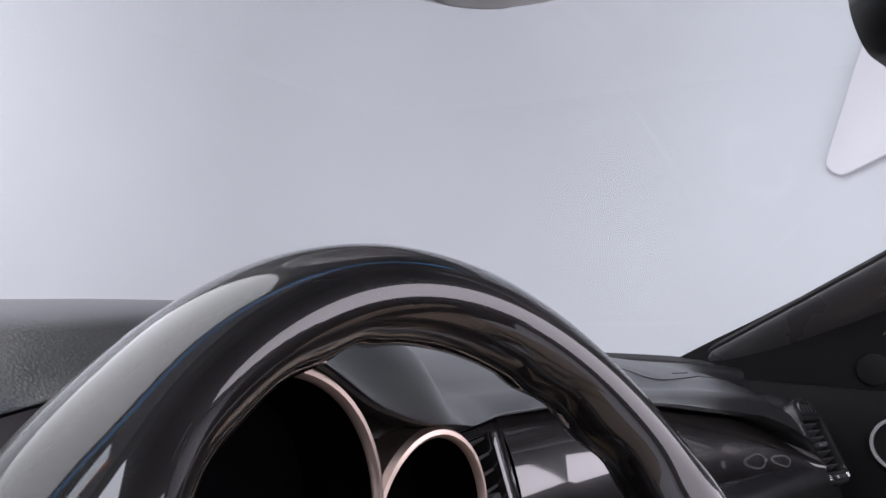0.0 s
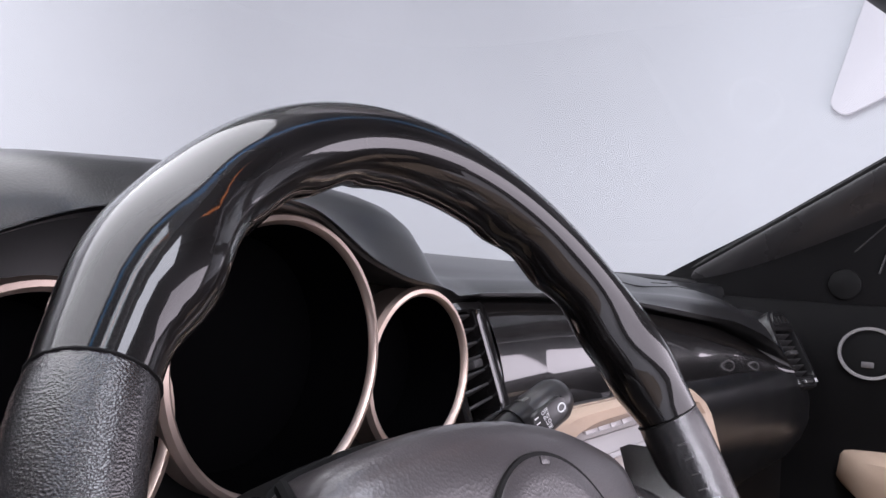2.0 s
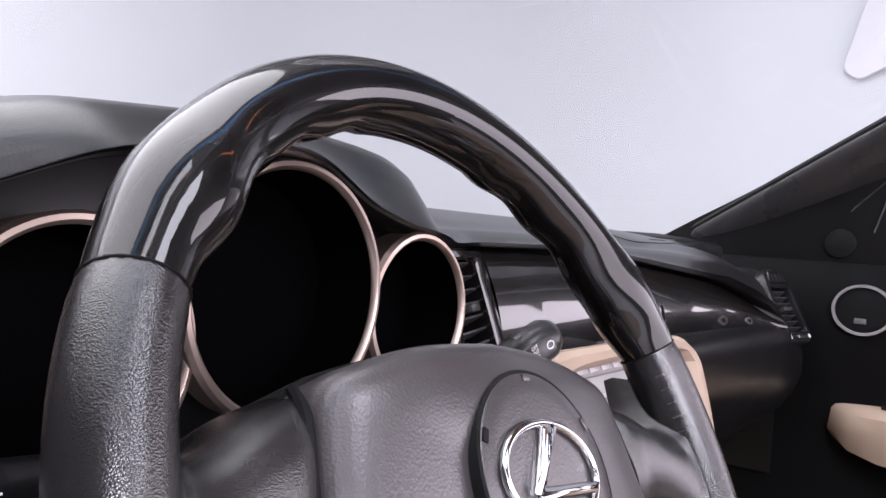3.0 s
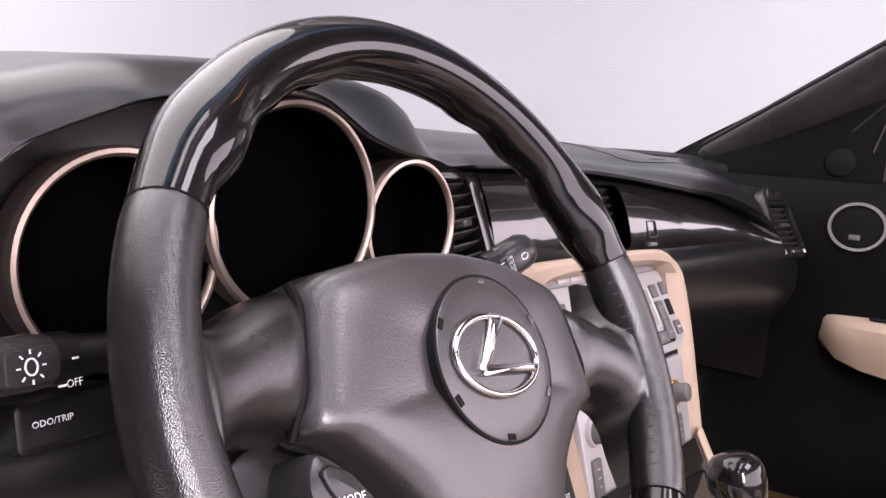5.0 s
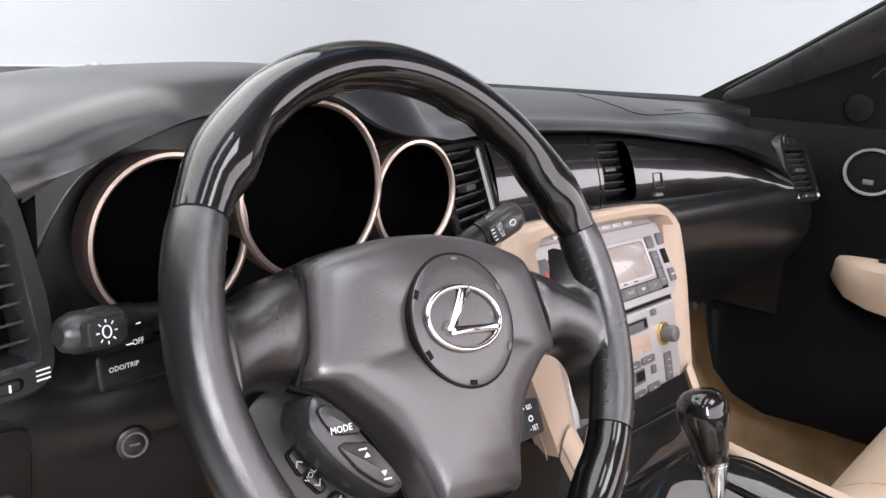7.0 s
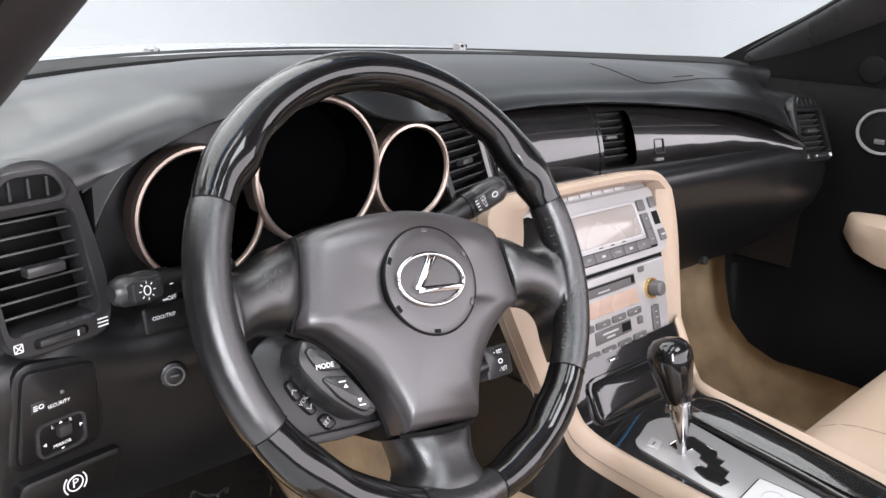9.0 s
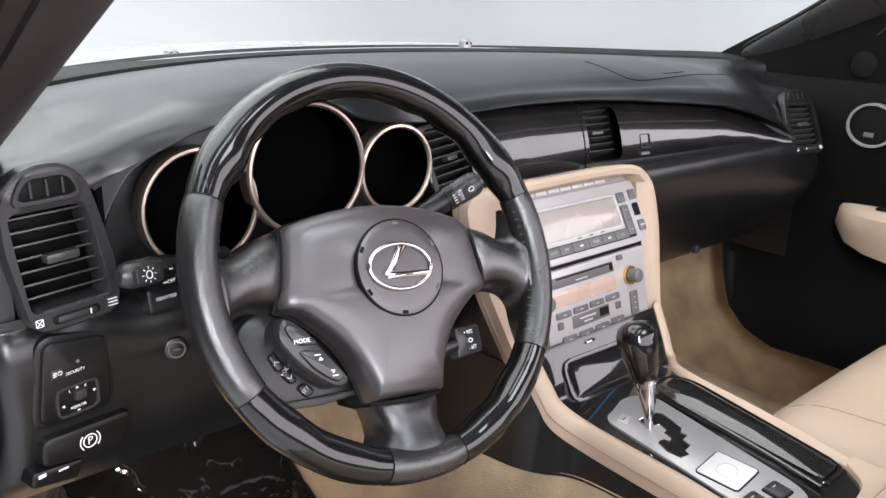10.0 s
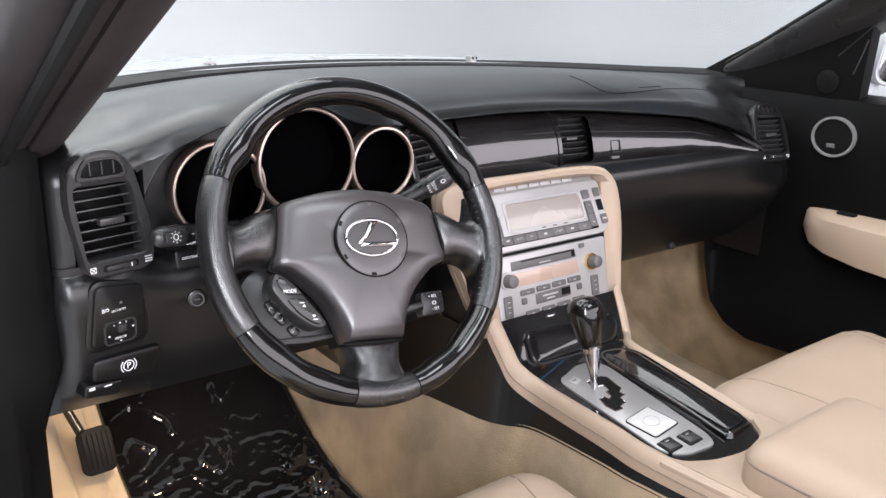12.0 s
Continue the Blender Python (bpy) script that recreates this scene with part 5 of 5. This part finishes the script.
part("lid", slab(shrink(lid_out, 0.0006), -0.006, 0.0026, 0.002, 0.002), GLOSS, ash, "glossy dark lid")
part("lid_pull", slab(rrect(-0.02, 0.030, 0.016, 0.0045, 0.002), -0.001, 0.003, 0.001), CHROME, ash)

lever = thing("gear_lever", pose(-0.040, 0.029, 0.574), "chrome gear lever with a black lacquered knob", "gear lever")
part("shaft", tube([(0, 0, -0.006), (0, 0.001, 0.006), (-0.001, 0.004, 0.028), (-0.002, 0.008, 0.048), (-0.003, 0.010, 0.062)], [0.0045, 0.0048, 0.0078, 0.0112, 0.0130], 24), CHROME, lever, "tapered chrome shaft")
knob = []
for t, r in ((0.0, 0.0125), (0.004, 0.0148), (0.016, 0.0178), (0.030, 0.0212), (0.042, 0.0240), (0.051, 0.0238), (0.058, 0.0205), (0.0625, 0.0150), (0.0645, 0.0070)):
    knob.append(((-0.003 + 0.02 * t, 0.010 + 0.38 * t, 0.056 + t), r))
part("knob", tube([q for q, _ in knob], [r for _, r in knob], 32, 0.95, (0, 1, 0)), WOOD, lever, "black lacquered knob")
part("knob_collar", tube([(-0.003, 0.0095, 0.052), (-0.003, 0.0103, 0.058)], [0.0128, 0.0136], 24), CHROME, lever)

# ---- armrest box, seats, door, floor ----


def cushion(w, d, h, r, puff=0.012):
    """A soft block with its base at z = 0."""
    bm = bmesh.new()
    bmesh.ops.create_cube(bm, size=1)
    for q in bm.verts:
        q.co = Vector((q.co.x * w, q.co.y * d, (q.co.z + 0.5) * h))
    bmesh.ops.bevel(bm, geom=bm.edges[:], offset=r, segments=5, affect="EDGES", profile=0.5)
    bmesh.ops.subdivide_edges(bm, edges=[e for e in bm.edges if e.calc_length() > 0.08], cuts=5, use_grid_fill=True)
    for q in bm.verts:
        if q.co.z > h * 0.5:
            q.co.z += puff * (1 - (2 * q.co.x / w) ** 2) * (1 - (2 * q.co.y / d) ** 2)
    return bm


arm = thing("armrest_box", pose(0.030, -0.42, 0.44), "tan leather armrest lid with stitched seams on the console box", "armrest box")
part("box", block(0, 0, 0.06, 0.20, 0.40, 0.14, 0.02), TAN, arm)
part("lid", cushion(0.225, 0.43, 0.075, 0.03), TAN, arm, "padded tan leather lid").matrix_local = pose(0, 0, 0.115)
seam = [(x, y, 0.168) for x, y in rrect(0, 0, 0.2225, 0.4275, 0.03, 6)]
part("seam", tube(seam + seam[:1], 0.0016, 6), PIPING, arm, "darker stitched seam")


def seat(x, name_label):
    th = thing("bucket_seat", pose(x, -0.26, 0.28), name_label, "car seat", "front seats")
    part("seat_base", block(0, 0, 0.06, 0.40, 0.50, 0.12, 0.02), PLASTIC, th)
    bm = cushion(0.46, 0.56, 0.15, 0.065, 0.022)
    tree = BVHTree.FromBMesh(bm)
    pad = part("seat_cushion", bm, TAN, th, "tan leather cushion")
    pad.matrix_local = pose(0, 0, 0.10, 4, 0, 0)
    for side in (-1, 1):
        line = []
        for dx, y in spline([(0.125, -0.24), (0.130, 0.0), (0.140, 0.16), (0.165, 0.255)], 8):
            at = tree.ray_cast(Vector((side * dx, y, 0.5)), Vector((0, 0, -1)))[0]
            line.append((at.x, at.y, at.z - 0.0002))
        part("cushion_seam", tube(line, 0.0010, 6), PIPING, pad, "stitched seam")
    return th


seat(0.375, "tan leather passenger seat with a smooth padded cushion")
seat(-0.395, "tan leather driver seat with a smooth padded cushion")

FLOOR_LINE = spline([(-1.1, 0.24), (-0.1, 0.255), (0.30, 0.265), (0.46, 0.285), (0.62, 0.365), (0.78, 0.52), (0.81, 0.62)], 6)


def floor_z(y):
    return float(np.interp(y, [q[0] for q in FLOOR_LINE], [q[1] for q in FLOOR_LINE]))


rows = [[(x, y, z + 0.004 * math.sin(17 * x + 9 * y)) for y, z in FLOOR_LINE] for x in np.linspace(-0.70, 0.72, 30)]
tagged(part("floor", loft(rows), CARPET), "tan carpeted car floor rising to the toe board", "floor", kind="structure")
mat = thing("floor_mat", pose(-0.355, 0.42, 0.272), "black floor mat under crinkled clear plastic film", "floor mat")
rows = []
for x in np.linspace(-0.16, 0.15, 130):
    row = []
    for y in np.linspace(-0.40, 0.285, 240):
        bend = noise.noise(Vector((x * 7, y * 7, 4)))
        ridge = max(0.0, 1 - 9 * abs(noise.noise(Vector((x * 16 + 3 * bend, y * 38 + 4 * bend, 1.7)))))
        wrinkle = 0.005 * noise.noise(Vector((x * 10, y * 13, 0.3))) + 0.008 * ridge * max(0, noise.noise(Vector((x * 14, y * 14, 9))) + 0.25) + 0.0022 * noise.noise(Vector((x * 50, y * 75, 2)))
        row.append((x, y, floor_z(y + 0.42) - 0.272 + 0.014 + wrinkle))
    rows.append(row)
part("mat", loft(rows), FILM, mat)
edge_ = [(0.15, y, floor_z(y + 0.42) - 0.272 + 0.016 + 0.004 * noise.noise(Vector((0, y * 40, 3)))) for y in np.linspace(-0.40, 0.285, 60)]
part("film_edge", tube(edge_, [0.004 + 0.003 * abs(noise.noise(Vector((0, k * 0.9, 0)))) for k in range(60)], 8), FILM, mat)
ped = thing("brake_pedal", local((-0.547, 0.545, 0.39), (1, 0.05, 0), (0, 0.45, 0.9)), "black ribbed rubber pedal on a metal arm", "pedal")
part("pad", slab(rrect(0, 0, 0.050, 0.070, 0.012), -0.012, 0.0, 0.004), RUBBER, ped)
for k in range(6):
    part("rib", block(-0.018 + 0.0072 * k, 0, 0.001, 0.003, 0.054, 0.004, 0.001), RUBBER, ped)
part("arm", tube([(-0.012, 0.02, -0.012), (-0.022, 0.06, -0.02), (-0.05, 0.16, -0.02)], 0.007, 10), GREY, ped)
kick = thing("kick_panel", pose(0, 0, 0), "tan kick panels beside the footwells", "kick panel", kind="structure")
part("panel", loft([[(-0.672, y, z) for y in (0.24, 0.4, 0.84)] for z in (0.24, 0.45, 0.64)]), KICK, kick)
foot = thing("footrest", pose(0, 0, 0), "tan ribbed footrest beside the pedals", "footrest")
rows = []
for y in np.linspace(0.28, 0.80, 30):
    rows.append([(x, y, floor_z(y) + 0.012 + 0.006 * abs(math.sin((x + 0.668) * math.pi / 0.042)) ** 0.5) for x in np.linspace(-0.671, -0.520, 120)] + [(-0.516, y, floor_z(y) - 0.004)])
part("tread", loft(rows), KICK, foot)
part("panel", loft([[(0.72, y, z) for y in (-0.2, 0.4, 0.84)] for z in (0.22, 0.45, 0.64)]), CARPET, kick)
door = thing("door_2", pose(0, 0, 0), "black door panel with a ringed loudspeaker and a tan armrest", "door", kind="structure")
rows = []
for y in np.r_[np.linspace(0.36, 0.12, 20), np.linspace(0.08, -1.0, 16)]:
    b = float(np.interp(y, (0.137, 0.225, 0.282, 0.324, 0.345, 0.36), (0.408, 0.403, 0.421, 0.459, 0.520, 0.60)))
    k = lambda z: max(z, b + 0.02)
    rows.append([(0.78, y, 0.914), (0.715, y, 0.914), (0.69, y, 0.908), (0.677, y, 0.88), (0.674, y, 0.80), (0.685, y, k(0.74)), (0.69, y, k(0.66)), (0.685, y, k(0.56)), (0.672, y, k(0.48)), (0.662, y, b + 0.012), (0.66, y, b), (0.71, y, b - 0.004)])
part("door_panel", loft(rows), DOORBLACK, door, "black door lining")
M = local((0.672, 0.126, 0.842), (0, -1, 0), (0, 0, 1))
spk = thing("door_loudspeaker", M, "round black door loudspeaker with a silver ring", "loudspeaker")
part("ring", ring(oval(0, 0, 0.041, 0.037, 56), oval(0, 0, 0.0365, 0.0325, 56), -0.006, 0.005, 64, 0.0015), GATE, spk, "satin silver ring")
part("grille", slab(oval(0, 0, 0.0365, 0.0325, 48), -0.006, 0.001, 0.001, 0.002), DARK, spk)
part("badge", slab(rrect(-0.002, -0.016, 0.016, 0.008, 0.001), 0.0, 0.0036, 0.0005), KEY, spk)
rows = []
for y, w, z in ((0.165, 0.004, 0.698), (0.155, 0.02, 0.700), (0.13, 0.045, 0.702), (0.09, 0.062, 0.704), (0.02, 0.075, 0.706), (-0.1, 0.085, 0.708), (-0.4, 0.085, 0.70), (-0.6, 0.05, 0.69)):
    sec = [(0.03, 0.002), (0.0, 0.003), (-w * 0.6, 0.0), (-w, -0.010), (-w - 0.004, -0.035), (-w + 0.004, -0.035 - 0.6 * w), (0.02, -0.040 - 0.75 * w)]
    rows.append([(0.70 + a, y, z + b) for a, b in sec])
rest = part("armrest", loft(rows), TAN, door, "tan leather armrest")
for y in (0.075, -0.02):
    part("window_switch", slab(rrect(0, 0, 0.018, 0.034, 0.004), 0, 0.003, 0.001), DARK, rest).matrix_local = pose(0.672, y, 0.706, 0, 0, 0)
tw = thing("mirror_corner", pose(0, 0, 0), "black corner cover with a round tweeter at the window's front", "corner cover", kind="structure")
part("cover", slab([(-0.50, 0.86), (-0.104, 0.905), (-0.102, 1.06), (-0.22, 1.06), (-0.47, 0.915)], -0.03, 0.0, 0.002), DOORBLACK, tw).matrix_local = local((0.694, 0, 0), (0, -1, 0), (0, 0, 1))
part("tweeter", slab(oval(0, 0, 0.022, 0.022, 32), -0.004, 0.006, 0.002), DARK, tw).matrix_local = local((0.694, 0.165, 0.937), (0, -1, 0), (0, 0, 1))

part("corner_trim", tube([(0.693, 0.155, 0.985), (0.693, 0.112, 1.030), (0.693, 0.085, 1.058)], 0.0012, 6), GREY, tw, "thin pale trim line")
part("window_channel", tube([(0.693, 0.122, 0.955), (0.692, 0.112, 0.990), (0.693, 0.106, 1.016)], 0.0014, 6), GREY, tw, "thin grey glass channel")

end = thing("dash_end_panel", pose(0, 0, 0), "black plastic panels closing the dash ends", "trim panel", kind="structure")
for s in (-1, 1):
    high = 0.915 if s < 0 else 0.80
    part("panel", loft([[(s * 0.674, y, z) for y in (0.235, 0.35, 0.5)] for z in (0.58, 0.70, high)]), PLASTIC, end)
rows = [[(-0.645 - k, 0.225, z), (-0.650 - k, 0.200 + k, z), (-0.665 - k, 0.190 + k, z), (-0.70, 0.187, z), (-0.90, 0.20, z)] for z, k in ((0.20, 0.024), (0.45, 0.024), (0.62, 0.022), (0.70, 0.0), (0.96, 0.0))]
part("door_jamb", loft(rows), DARK, end, "black door jamb")
knob_ = thing("glovebox_lock", pose(0.446, 0.285, 0.625), "small round lock under the passenger dash", "lock")
part("barrel", slab(oval(0, 0, 0.007, 0.007, 20), -0.006, 0.004, 0.001), GREY, knob_).matrix_local = pose(0, 0, 0, 75, 0, 0)
out = thing("door_mirror", local((0.86, 0.085, 0.985), (0.75, -0.66, 0), (0, 0, 1)), "white painted outside mirror beyond the side window", "mirror")
shell = quad([(-0.085, -0.055), (0.085, -0.06), (0.095, 0.04), (0.06, 0.065), (-0.07, 0.06)], 0.035, 6)
rows = [[(x * k, y * k, z) for x, y in shell] for k, z in ((0.45, -0.10), (0.8, -0.08), (0.97, -0.04), (1.0, 0.0), (0.96, 0.006), (0.9, 0.0))]
part("housing", loft(rows, around=True, cap=True), PAINT, out, "white painted housing")
part("mirror_glass", slab([(x * 0.88, y * 0.88) for x, y in shell], -0.004, 0.003, 0.0005), CHROME, out)
part("mount", tube([(-0.06, -0.05, -0.04), (-0.11, -0.075, -0.03), (-0.15, -0.085, -0.02)], 0.02, 14), PAINT, out)
